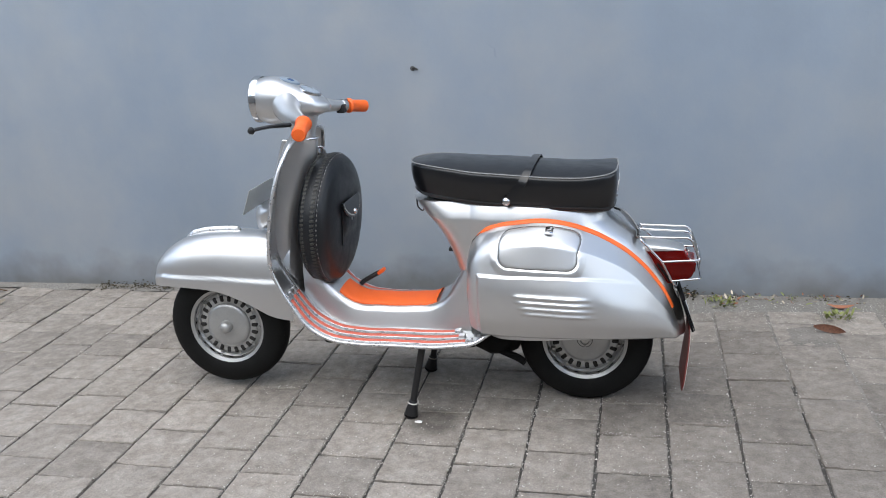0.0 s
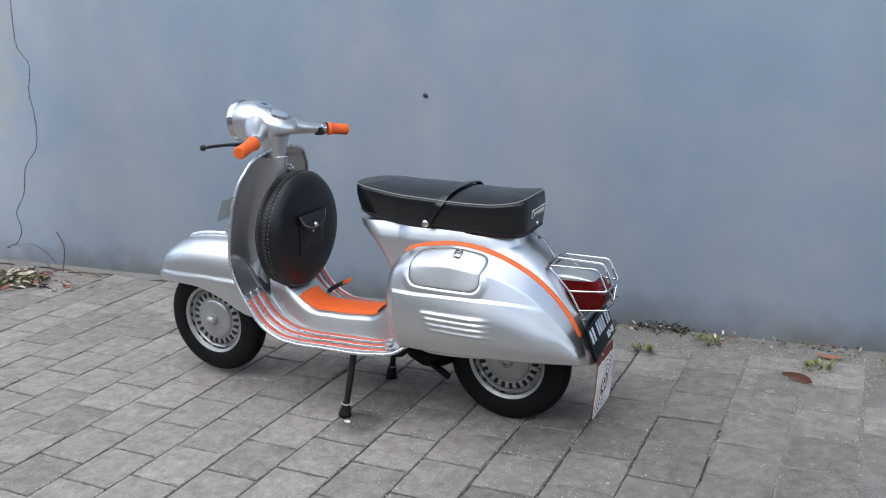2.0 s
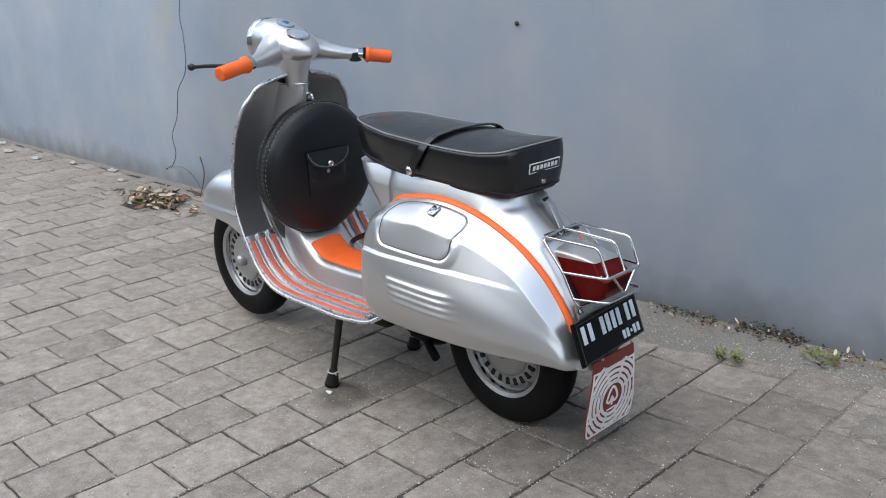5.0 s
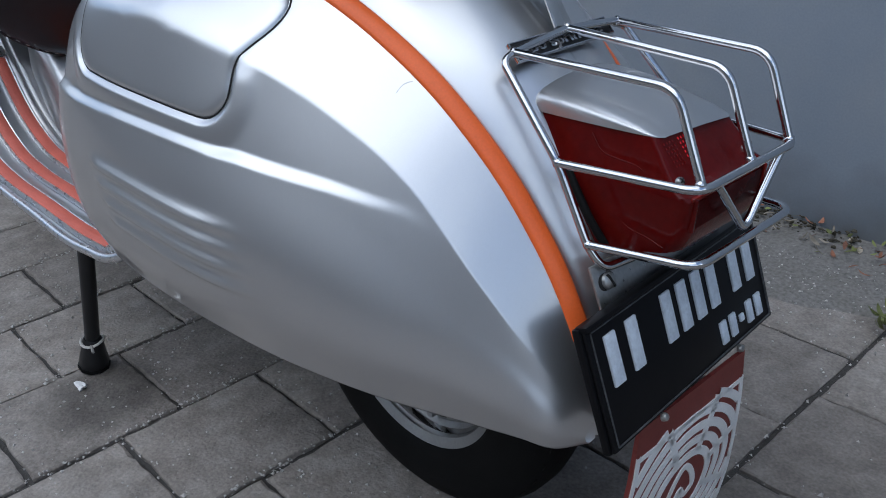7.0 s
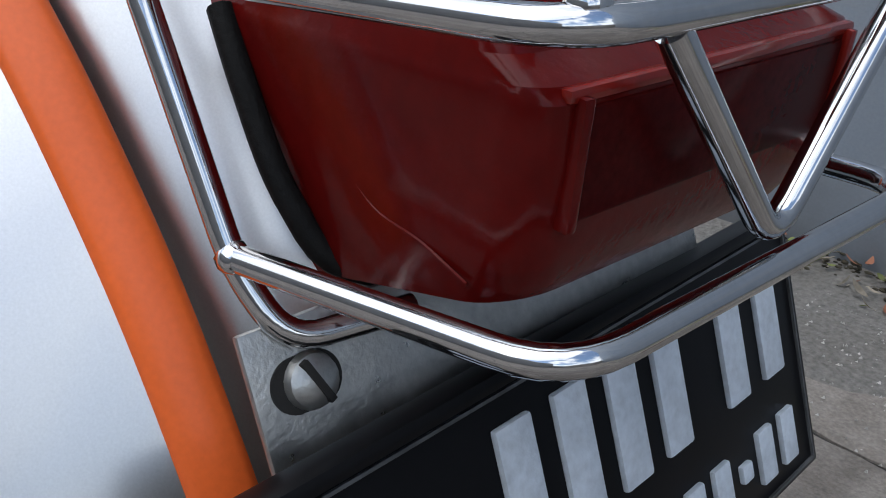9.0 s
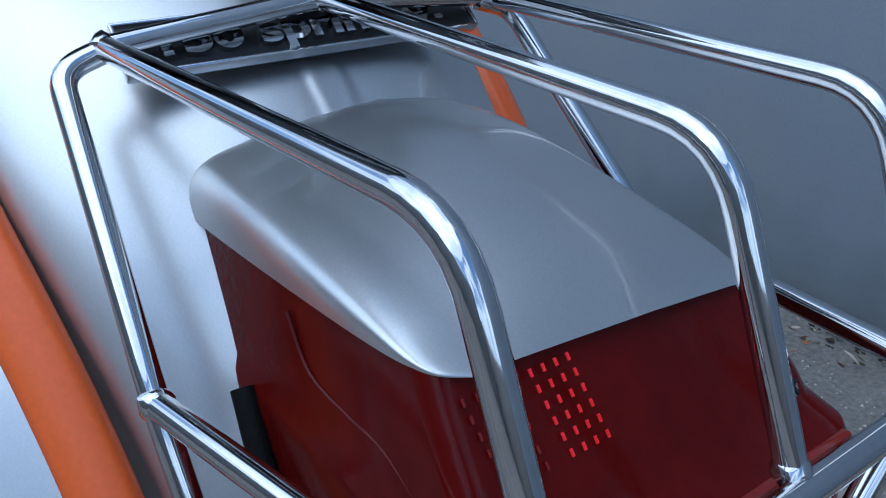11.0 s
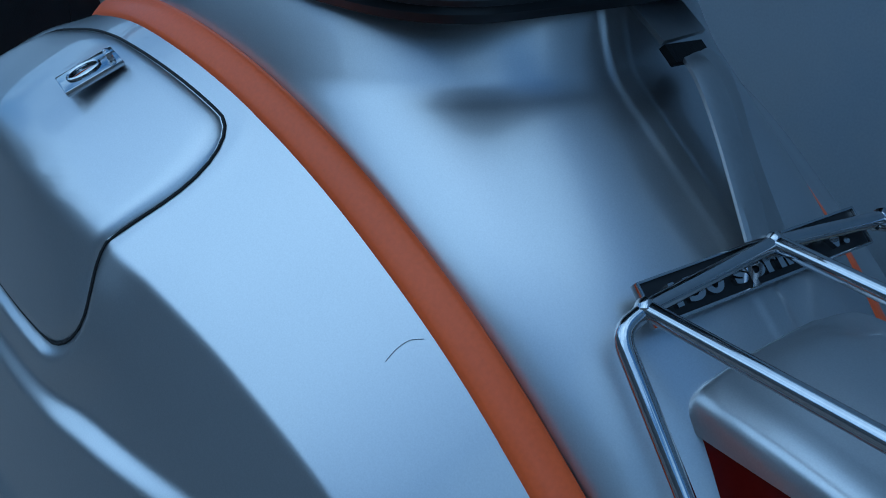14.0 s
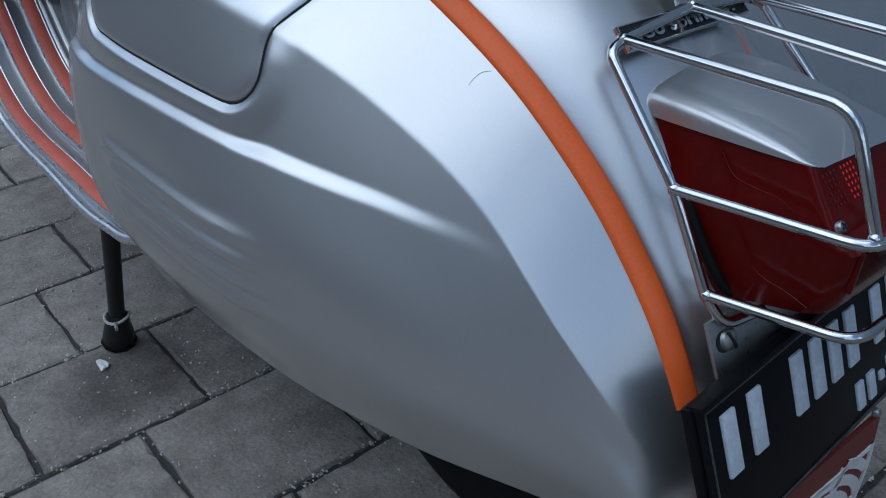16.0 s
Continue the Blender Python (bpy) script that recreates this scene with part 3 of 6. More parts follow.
COWL_Y = np.array([
    [0.118, 0.130, 0.150, 0.165, 0.170, 0.168, 0.158],
    [0.124, 0.145, 0.178, 0.200, 0.208, 0.206, 0.192],
    [0.128, 0.156, 0.198, 0.224, 0.234, 0.232, 0.216],
    [0.139, 0.172, 0.217, 0.243, 0.256, 0.254, 0.236],
    [0.148, 0.184, 0.230, 0.254, 0.270, 0.269, 0.250],
    [0.156, 0.192, 0.235, 0.257, 0.276, 0.276, 0.257],
    [0.157, 0.191, 0.230, 0.250, 0.272, 0.274, 0.256],
    [0.145, 0.176, 0.212, 0.238, 0.260, 0.264, 0.247],
    [0.128, 0.155, 0.187, 0.215, 0.238, 0.245, 0.232],
    [0.117, 0.139, 0.163, 0.187, 0.207, 0.215, 0.206],
    [0.107, 0.127, 0.150, 0.164, 0.174, 0.181, 0.175],
    [0.100, 0.116, 0.133, 0.145, 0.152, 0.157, 0.154],
    [0.095, 0.104, 0.115, 0.126, 0.134, 0.139, 0.138],
    [0.092, 0.095, 0.100, 0.104, 0.107, 0.110, 0.109]])
COWL_Z = np.array([
    [0.520, 0.516, 0.500, 0.475, 0.430, 0.370, 0.325],
    [0.540, 0.534, 0.514, 0.480, 0.430, 0.366, 0.314],
    [0.556, 0.550, 0.530, 0.490, 0.432, 0.363, 0.306],
    [0.581, 0.575, 0.551, 0.501, 0.436, 0.360, 0.300],
    [0.603, 0.597, 0.570, 0.510, 0.440, 0.360, 0.297],
    [0.619, 0.611, 0.579, 0.512, 0.438, 0.358, 0.295],
    [0.622, 0.609, 0.574, 0.507, 0.432, 0.355, 0.293],
    [0.604, 0.583, 0.548, 0.490, 0.420, 0.350, 0.290],
    [0.570, 0.547, 0.513, 0.463, 0.400, 0.340, 0.286],
    [0.518, 0.496, 0.465, 0.420, 0.370, 0.325, 0.281],
    [0.457, 0.432, 0.401, 0.371, 0.343, 0.310, 0.276],
    [0.393, 0.372, 0.347, 0.330, 0.315, 0.293, 0.270],
    [0.328, 0.318, 0.305, 0.296, 0.289, 0.277, 0.264],
    [0.285, 0.282, 0.278, 0.273, 0.268, 0.264, 0.259]])
# the upper edge tucks under the orange band
for row in range(5, 14):
    inward = float(stripe_y(np.array([COWL_X[row]]))[0]) + 0.0078 - COWL_Y[row, 0]
    upward = float(stripe_z(np.array([COWL_X[row]]))[0]) - 0.0052 - COWL_Z[row, 0]
    COWL_Y[row, :2] += inward * np.array([1.0, 0.5])
    COWL_Z[row, :2] += upward * np.array([1.0, 0.5])
COWL_Y[6:13, 2] -= 0.12 * (COWL_Y[6:13, 2] - COWL_Y[6:13, 1])
COWL_Z[6:13, 2] += 0.12 * (COWL_Z[6:13, 1] - COWL_Z[6:13, 2])
for row, part_way in ((9, 0.10), (10, 0.24), (11, 0.30), (12, 0.30)):
    COWL_Y[row, 2] += part_way * (COWL_Y[row, 3] - COWL_Y[row, 2])
    COWL_Z[row, 2] += part_way * (COWL_Z[row, 3] - COWL_Z[row, 2])
COWL_Y[6:12, 2] += 0.002
COWL_Z[6:12, 2] += 0.002
flat = COWL_Y[6:12, 2] + (COWL_Y[6:12, 4] - COWL_Y[6:12, 2]) * (COWL_Z[6:12, 2] - COWL_Z[6:12, 3]) / (COWL_Z[6:12, 2] - COWL_Z[6:12, 4])
COWL_Y[6:12, 3] += 0.8 * (flat - COWL_Y[6:12, 3])
# the lower edge lies a little higher towards the front
COWL_Z[:10, 6] += np.array([0.012] * 8 + [0.009, 0.004])
COWL_Z[:10, 5] += np.array([0.004] * 8 + [0.003, 0.001])
COWL_S = np.concatenate([[0], np.cumsum(np.hypot(np.diff(COWL_X), np.diff(COWL_Y[:, 3])))])


def cowl_surface(s, v):
    """Points of the cowl, on the side y > 0: s along it (by COWL_S), v from the stripe (0) to the lower edge (6)."""
    X = curve_at(COWL_S, COWL_X, s)
    Yc, Zc = curve_at(COWL_S, COWL_Y, s), curve_at(COWL_S, COWL_Z, s)
    Yv = curve_at(np.arange(7), Yc.T, v).T
    Zv = curve_at(np.arange(7), Zc.T, v).T
    # a firm crease along the shoulder parts a flat upper band from the side
    X2 = X[:, None]
    hold = step(0.33, 0.46, X2) * (1 - 0.5 * step(0.825, 0.885, X2))

    def folded(C, vv):
        chord = C[:, :1] + (C[:, 2:3] - C[:, :1]) * np.clip(vv, 0, 2)[None, :] / 2
        bow = curve_at(np.arange(7), C.T, np.clip(vv, 0, 6)).T
        low = curve_at(np.arange(2, 7), C[:, 2:].T, np.clip(vv, 2, 6)).T
        return np.where(vv[None, :] < 2, 0.88 * chord + 0.12 * bow, low)

    taps = (-0.044, -0.022, 0.0, 0.022, 0.044)
    bell = np.exp(-((v - 2.0) / 0.25) ** 2)[None, :]
    Yf = (1 - bell) * folded(Yc, v) + bell * sum(folded(Yc, v + k) for k in taps) / len(taps)
    Zf = (1 - bell) * folded(Zc, v) + bell * sum(folded(Zc, v + k) for k in taps) / len(taps)
    Yv, Zv = Yv + (Yf - Yv) * hold, Zv + (Zf - Zv) * hold
    return np.stack([np.repeat(X[:, None], len(v), 1), Yv, Zv], axis=2)


def door_gap(P):
    """How far a point lies from the door's outline: negative inside."""
    x, z, y = P[..., 0], P[..., 2], P[..., 1]
    low = 0.519 - 0.088 * (x - 0.376)
    right = 0.599 + 0.0180 * step(0.538, 0.599, z)
    left = 0.374
    top = stripe_z(x.ravel()).reshape(x.shape) - 0.012
    qx = np.abs(x - (left + right) / 2) - (right - left) / 2 + 0.026
    qz = np.abs(z - (low + top) / 2) - (top - low) / 2 + 0.026
    return np.hypot(np.maximum(qx, 0), np.maximum(qz, 0)) + np.minimum(np.maximum(qx, qz), 0) - 0.026


def cowl_relief(P, with_door):
    """How far the pressings stand out: the swage line, the louvres and the door's groove."""
    x, z = P[..., 0], P[..., 2]
    line = np.interp(x, [0.27, 0.33, 0.45, 0.54, 0.62, 0.70, 0.76, 0.82, 0.9], [0.490, 0.492, 0.489, 0.483, 0.476, 0.462, 0.448, 0.42, 0.36])
    inside = np.minimum(line - z, (x - 0.312) * 1.0)
    blend = step(-0.0056, 0.0056, inside) * (1 - step(0.60, 0.80, x))
    d = 0.006 * blend
    for k in range(4):
        zl = 0.4345 - 0.0164 * k - 0.090 * (x - 0.43)
        along = step(0.405 + 0.008 * k, 0.44 + 0.008 * k, x) * (1 - step(0.585 + 0.006 * k, 0.65 + 0.006 * k, x))
        u = z - zl
        d = d + 0.0046 * along * np.where(u > 0, np.exp(-(u / 0.007) ** 2), np.exp(-(u / 0.0028) ** 2))
    if with_door:
        g = door_gap(P)
        d = d + 0.0004 * np.exp(-((g - 0.006) / 0.004) ** 2) * step(0.0, 0.012, stripe_z(x.ravel()).reshape(x.shape) - z)
        # the sheet stands proud in a rounded lip below the door
        d = d + 0.0036 * step(0.0005, 0.0065, g) * (1 - step(0.010, 0.030, g)) * step(0.560, 0.530, z)
    return d


def make_cowl(side):
    s = np.concatenate([np.linspace(0, COWL_S[3], 26)[:-1], np.linspace(COWL_S[3], COWL_S[8], 150)[:-1], np.linspace(COWL_S[8], COWL_S[-1], 70)])
    v = np.concatenate([np.linspace(0, 3.6, 165)[:-1], np.linspace(3.6, 6, 56)])
    P = cowl_surface(s, v)
    P[:, :, 1] -= 0.012 if side > 0 else 0.0
    n = -normals(P)
    n *= np.sign(n[:, :, 1:2] + 1e-9)
    P = P + n * cowl_relief(P, side < 0)[..., None]
    # the lower edge rolls inward
    last = P[:, -1:, :]
    roll = np.concatenate([last + np.array([0, -0.004, -0.004]), last + np.array([0, -0.012, -0.003]), last + np.array([0, -0.014, 0.012])], axis=1)
    P = np.concatenate([P, roll], axis=1)
    P[:, :, 1] *= side
    return sheet(P)


cowl_left = part("side_cowl", make_cowl(-1), SILVER, scooter, "bulged silver side cowl with pressed louvres", sharp=70)
part("side_cowl", make_cowl(1), SILVER, scooter, sharp=70)


def door_grid():
    """Rings of the glove-box door: the cowl's own surface inside its outline, from the outline inward."""
    xc, zc = 0.488, 0.562
    dense_v = np.linspace(0, 4.2, 300)
    rings, edge = [], []
    angles = np.linspace(0, 2 * math.pi, 161)[:-1]
    reach = []
    for a in angles:
        lo_, hi_ = 0.0, 0.2
        for _ in range(26):
            mid = (lo_ + hi_) / 2
            q = np.array([[[xc + mid * math.cos(a), 0.0, zc + mid * math.sin(a)]]])
            lo_, hi_ = (mid, hi_) if door_gap(q)[0, 0] < 0 else (lo_, mid)
        reach.append(lo_)
    reach = np.array(reach)
    for f in (1.0, 0.992, 0.98, 0.965, 0.94, 0.9, 0.8, 0.65, 0.5, 0.35, 0.2, 0.08):
        ring = []
        for a, r_ in zip(angles, reach):
            x, z = xc + f * r_ * math.cos(a), zc + f * r_ * math.sin(a)
            s = np.interp([x - 0.002, x, x + 0.002], COWL_X[3:], COWL_S[3:])
            col = cowl_surface(s, dense_v)
            down = -col[1, :, 2]
            y = np.interp(-z, down, col[1, :, 1])
            yx = (np.interp(-z, -col[2, :, 2], col[2, :, 1]) - np.interp(-z, -col[0, :, 2], col[0, :, 1])) / 0.004
            yz = (np.interp(-z - 0.003, down, col[1, :, 1]) - np.interp(-z + 0.003, down, col[1, :, 1])) / 0.006
            n = np.array([-yx, 1.0, -yz])
            n /= np.linalg.norm(n)
            ring.append((np.array([x, y, z]), n))
        rings.append(ring)
    return rings


DOOR_RINGS = door_grid()
lift = (-0.0016, 0.0000, 0.0012, 0.0022, 0.0030, 0.0032, 0.0032, 0.0032, 0.0032, 0.0032, 0.0032, 0.0032)
rows = [[(p + n * h) * np.array([1, -1, 1]) for p, n in ring] for ring, h in zip(DOOR_RINGS, lift)]
bm = sheet(rows, around=True)
bm.verts.ensure_lookup_table()
bm.faces.new([bm.verts[len(bm.verts) - 160 + k] for k in range(160)])
part("glove_door", bm, SILVER, cowl_left, "silver glove-box door set in the cowl", sharp=80)
# black tube drawn as the shade in the gap round the door
part("door_gap", tube([(p + n * 0.0003) * np.array([1, -1, 1]) for p, n in DOOR_RINGS[0]], 0.0008, 8, closed=True), BLACK_MATT, cowl_left)

# door lock
lock_at = Matrix.Translation((0.518, -0.187, 0.6085)) @ Matrix.Rotation(radians(7), 4, "Y") @ Matrix.Rotation(radians(23), 4, "X")
bm = block((0.031, 0.041, 0.004), (0, 0, 0), 0.0012)
bm2 = block((0.010, 0.004, 0.009), (0.007, 0.015, 0.0045), 0.001)
bm3 = tube([Vector((0.008 * math.cos(a), -0.003 + 0.011 * math.sin(a), 0.0028)) for a in np.linspace(0, 2 * math.pi, 22)[:-1]], 0.0012, 6, closed=True)
lk = join(bm, bm2, bm3)
bmesh.ops.transform(lk, matrix=lock_at @ Matrix.Scale(0.76, 4), verts=lk.verts)
part("lock", lk, CHROME, cowl_left, "small chrome lock plate")


# orange stripes along the cowl's upper edge
def make_stripe(side):
    # a band of even width that lies between the cowl's edge and the body
    xs = np.concatenate([np.linspace(0.28, 0.34, 20)[:-1], np.linspace(0.34, 0.76, 90)[:-1], np.linspace(0.76, 0.8765, 50)])
    sy, sz = stripe_y(xs), stripe_z(xs)
    t = np.stack([np.gradient(xs), np.gradient(sy), np.gradient(sz)], 1)
    t /= np.linalg.norm(t, axis=1, keepdims=True)
    out = np.array([0.0, 0.80, -0.60]) + np.outer(step(0.70, 0.9, xs), np.array([-0.12, 0.1, 0.25]))
    out = out - t * np.sum(out * t, axis=1, keepdims=True)
    out /= np.linalg.norm(out, axis=1, keepdims=True)
    up = np.cross(t, out)
    up *= np.sign(up[:, 2:3] + 1e-9)
    c = np.stack([xs, sy, sz], 1)
    prof = [(-0.0062, -0.005), (-0.0058, 0.0012), (-0.0034, 0.0026), (0.0026, 0.0034), (0.0088, 0.0026), (0.0117, 0.0008), (0.0121, -0.006)]
    P = np.stack([c + out * a + up * b for a, b in prof], 1)
    P[:, :, 1] -= 0.012 if side > 0 else 0.0
    P[:, :, 1] *= side
    return sheet(P)


for side in (-1, 1):
    st = part("stripe", make_stripe(side), ORANGE, scooter, "orange trim band along the cowl", sharp=70)
    along_s = np.linspace(COWL_S[2], COWL_S[-2], 110)
    seam = cowl_surface(along_s, np.array([0.0]))[:, 0] + np.array([0.0, -0.0012 - (0.012 if side > 0 else 0.0), 0.0004])
    # black tube drawn as the shade between band and cowl
    part("stripe_gap", tube(seam * np.array([1, side, 1]), 0.0011, 8), BLACK_MATT, st)

# ---- leg shield and floor ----
# one pressed sheet: rows of (run, x of the edge, z, half width, how far the middle lies ahead of the edge)
SH_X = [-0.262, -0.268, -0.285, -0.308, -0.330, -0.345, -0.345, -0.325, -0.288, -0.240, -0.172, -0.10, 0.02, 0.217, 0.29, 0.335]
SH_Z = [0.895, 0.880, 0.835, 0.760, 0.660, 0.56, 0.500, 0.440, 0.372, 0.306, 0.266, 0.255, 0.253, 0.256, 0.267, 0.292]
SH_W = [0.050, 0.116, 0.178, 0.215, 0.230, 0.235, 0.237, 0.238, 0.239, 0.240, 0.241, 0.242, 0.243, 0.243, 0.236, 0.215]
SH_C = [0.055, 0.058, 0.062, 0.066, 0.066, 0.060, 0.052, 0.040, 0.026, 0.012, 0.0, 0.0, 0.0, 0.0, 0.0, 0.0]
SH_C = [0.78 * c for c in SH_C]
SH_S = np.concatenate([[0], np.cumsum(np.hypot(np.diff(SH_X), np.diff(SH_Z)))])


def shield(s, y):
    """A point of the shield and floor: s down the edge, y across as a share of the half width."""
    row = curve_at(SH_S, np.stack([SH_X, SH_Z, SH_W, SH_C], 1), s)
    x = row[:, 0:1] - row[:, 3:4] * (1 - np.abs(y)[None, :] ** 2.0)
    return np.stack([x, row[:, 2:3] * y[None, :], np.repeat(row[:, 1:2], len(y), 1)], 2)


s_all = np.concatenate([np.linspace(0, 0.12, 26)[:-1], np.linspace(0.12, SH_S[-1], 90)])
y_all = np.linspace(-1, 1, 61)
SHEET = shield(s_all, y_all)
part("leg_shield", thick(SHEET, 0.004), SILVER, scooter, "silver leg shield running down into the floorboard", sharp=60)
for y_end in (-1.0, 1.0):
    edge = shield(s_all, np.array([y_end]))[:, 0, :]
    part("shield_trim", tube(edge, 0.0062, 10), ALU, scooter, "bright edge trim")
top = shield(np.array([0.0]), y_all)[0]
part("shield_trim", tube(top, 0.0062, 10), ALU, scooter)


def on_shield(s, y_metres, lift):
    row = curve_at(SH_S, np.stack([SH_X, SH_Z, SH_W, SH_C], 1), s)
    share = y_metres / row[:, 2]
    x = row[:, 0] - row[:, 3] * (1 - np.abs(share) ** 2)
    p = np.stack([x, np.full(len(s), y_metres) if np.isscalar(y_metres) else y_metres, row[:, 1]], 1)
    t = np.gradient(p, axis=0)
    n = np.stack([t[:, 2] * -1, np.zeros(len(s)), t[:, 0]], 1)
    n /= np.linalg.norm(n, axis=1, keepdims=True)
    n *= np.sign(n[:, 0:1] + n[:, 2:3])
    return p + n * lift, n


# rails with rubber inserts
S_TOP = float(np.interp(-0.395, -np.array(SH_Z[:11]), SH_S[:11]))
S_END = float(SH_S[-2])


def rail(y, s_end, width):
    s = np.linspace(S_TOP, s_end, 70)
    p, n = on_shield(s, y, 0.0)
    across = np.array([0, 1.0, 0])
    prof = [(-width, 0.001), (-width, 0.007), (-width + 0.0012, 0.0086), (-width + 0.0026, 0.0080), (-width + 0.0030, 0.004)]
    whole = prof + [(-a, b) for a, b in prof[::-1]]
    alu = sheet(np.stack([p + across * a + n * b for a, b in whole], 1))
    ins = [(-width + 0.0026, 0.004), (-width + 0.0026, 0.0082), (-0.004, 0.0112), (0.004, 0.0112), (width - 0.0026, 0.0082), (width - 0.0026, 0.004)]
    rub = sheet(np.stack([p + across * a + n * b for a, b in ins], 1))
    ob = part("floor_rail", alu, ALU, scooter, "aluminium floor rail with a red rubber insert")
    part("rubber_insert", rub, RED_RUBBER, ob)
    for k in (0, -1):
        q = p[k] + n[k] * 0.007
        part("end_clip", block((0.020, 2 * width + 0.002, 0.012), q, 0.003, Matrix.Rotation(math.atan2(n[k][0], n[k][2]), 4, "Y")), ALU, ob)


for y, send in ((0.222, S_END - 0.02), (0.180, S_END - 0.05), (0.137, S_END - 0.07)):
    for sign in (-1, 1):
        rail(sign * y, send, 0.0118)
# two pressed ribs beside the tunnel
for y in (0.108, 0.120):
    for sign in (-1, 1):
        s = np.linspace(S_TOP - 0.12, S_END - 0.03, 60)
        p, n = on_shield(s, sign * y, 0.001)
        part("pressed_rib", tube(p, 0.0038, 8), SILVER, scooter)

# tunnel between the feet
TX = [-0.30, -0.25, -0.20, -0.15, -0.05, 0.06, 0.13, 0.18, 0.22, 0.26]
TZ = [0.50, 0.43, 0.375, 0.335, 0.320, 0.321, 0.330, 0.365, 0.43, 0.50]
TW = [0.085, 0.088, 0.09, 0.09, 0.088, 0.088, 0.09, 0.095, 0.10, 0.105]
xs = np.linspace(-0.30, 0.26, 60)
tz, tw = curve_at(TX, TZ, xs), curve_at(TX, TW, xs)
prof = [(1.22, -1.0), (1.10, -0.6), (1.02, -0.25), (0.95, -0.06), (0.84, 0.0), (0.4, 0.006), (0, 0.008)]
prof = prof + [(-a, b) for a, b in prof[-2::-1]]
P = []
for x, z, w in zip(xs, tz, tw):
    drop = z - 0.25
    P.append([(x, a * w, z + (b * drop if b < 0 else b)) for a, b in prof])
part("tunnel", sheet(P), SILVER, scooter, "raised silver centre tunnel", sharp=60)
xs = np.linspace(-0.185, 0.140, 50)
tz, tw = curve_at(TX, TZ, xs), curve_at(TX, TW, xs)
prof = [(0.52, -0.004), (0.52, 0.006), (0.48, 0.0095), (0.3, 0.0125), (0, 0.0140), (-0.4, 0.0125), (-0.76, 0.0085), (-0.80, 0.005), (-0.80, -0.004)]
part("tunnel_mat", sheet([[(x, a * w, z + b) for a, b in prof] for x, z, w in zip(xs, tz, tw)]), ORANGE_RUBBER, scooter, "bright orange rubber mat on the tunnel", sharp=50)
# brake pedal
pedal = part("brake_pedal", tube(smooth_path([(-0.165, 0.070, 0.29), (-0.160, 0.072, 0.338), (-0.125, 0.085, 0.362), (-0.095, 0.097, 0.376)], 5), 0.0085, 10), BLACK, scooter, "black brake pedal with an orange pad")
part("pedal_pad", block((0.026, 0.032, 0.012), (-0.090, 0.099, 0.379), 0.004, Matrix.Rotation(radians(-30), 4, "Y")), ORANGE_RUBBER, pedal)

# column cover on the shield
rows = []
for z, x, w, d in ((0.40, -0.335, 0.095, 0.03), (0.47, -0.355, 0.085, 0.045), (0.60, -0.36, 0.070, 0.062), (0.72, -0.335, 0.056, 0.07), (0.82, -0.305, 0.042, 0.064), (0.862, -0.292, 0.037, 0.056)):
    rows.append((z, x, w, d))
R = curve_at([r[0] for r in rows], np.array(rows)[:, 1:], np.linspace(0.40, 0.862, 30))
P = []
for z, (x, w, d) in zip(np.linspace(0.40, 0.862, 30), R):
    P.append([(x - 0.05 + (d + 0.05) * max(math.sin(a), 0) ** 0.8, -w * math.cos(a) * (1.12 - 0.12 * math.sin(a)), z) for a in np.linspace(0, math.pi, 30)])
part("column_cover", sheet(P), SILVER, scooter, "tapered silver steering column cover", sharp=70)
part("cover_collar", tube([(x, y, 0.863) for x, y, z in P[-1]], 0.0035, 8), ALU, scooter)
hook = part("bag_hook", tube(smooth_path([(-0.245, 0.011, 0.825), (-0.235, 0.011, 0.832), (-0.222, 0.011, 0.822), (-0.222, 0.011, 0.80)], 5), 0.0045, 8), CHROME, scooter, "small chrome hook")
part("hook_plate", block((0.006, 0.022, 0.03), (-0.242, 0.011, 0.82), 0.002), CHROME, hook)

# ---- handlebar ----
headset = part("headset", sheet([[(x, ry * math.copysign(abs(math.cos(a)) ** 0.86, math.cos(a)), zc + rz * math.copysign(abs(math.sin(a)) ** 0.86, math.sin(a))) for a in np.linspace(0, 2 * math.pi, 49)[:-1]]
                                 for x, ry, rz, zc in zip(np.linspace(-0.412, -0.185, 40), *curve_at([-0.412, -0.385, -0.345, -0.30, -0.25, -0.21, -0.185],
                                                          np.array([[0.069, 0.068, 0.991], [0.076, 0.075, 0.988], [0.079, 0.074, 0.986], [0.077, 0.062, 0.982], [0.064, 0.044, 0.975], [0.046, 0.027, 0.967], [0.010, 0.010, 0.962]]),
                                                          np.linspace(-0.412, -0.185, 40)).T)], around=True, caps=True),
               SILVER, scooter, "rounded silver headset with headlamp", sharp=70)
part("headlamp_rim", lathe([(0.072, 0.008), (0.076, -0.004), (0.075, -0.014), (0.069, -0.019), (0.062, -0.015), (0.061, -0.008)], (-0.412, 0, 0.991), "x", 48), CHROME, headset, "chrome headlamp rim")
part("headlamp_glass", lathe([(0.062, -0.012), (0.052, -0.020), (0.035, -0.026), (0.013, -0.029), (0.0, -0.0295)], (-0.412, 0, 0.991), "x", 40), GLASS, headset, "clear headlamp glass")
part("reflector", lathe([(0.061, -0.008), (0.045, 0.0), (0.02, 0.004), (0.0, 0.005)], (-0.412, 0, 0.991), "x", 32), CHROME, headset)
speed_turn = Matrix.Translation((-0.245, -0.002, 1.0165)) @ Matrix.Rotation(radians(24), 4, "Y")
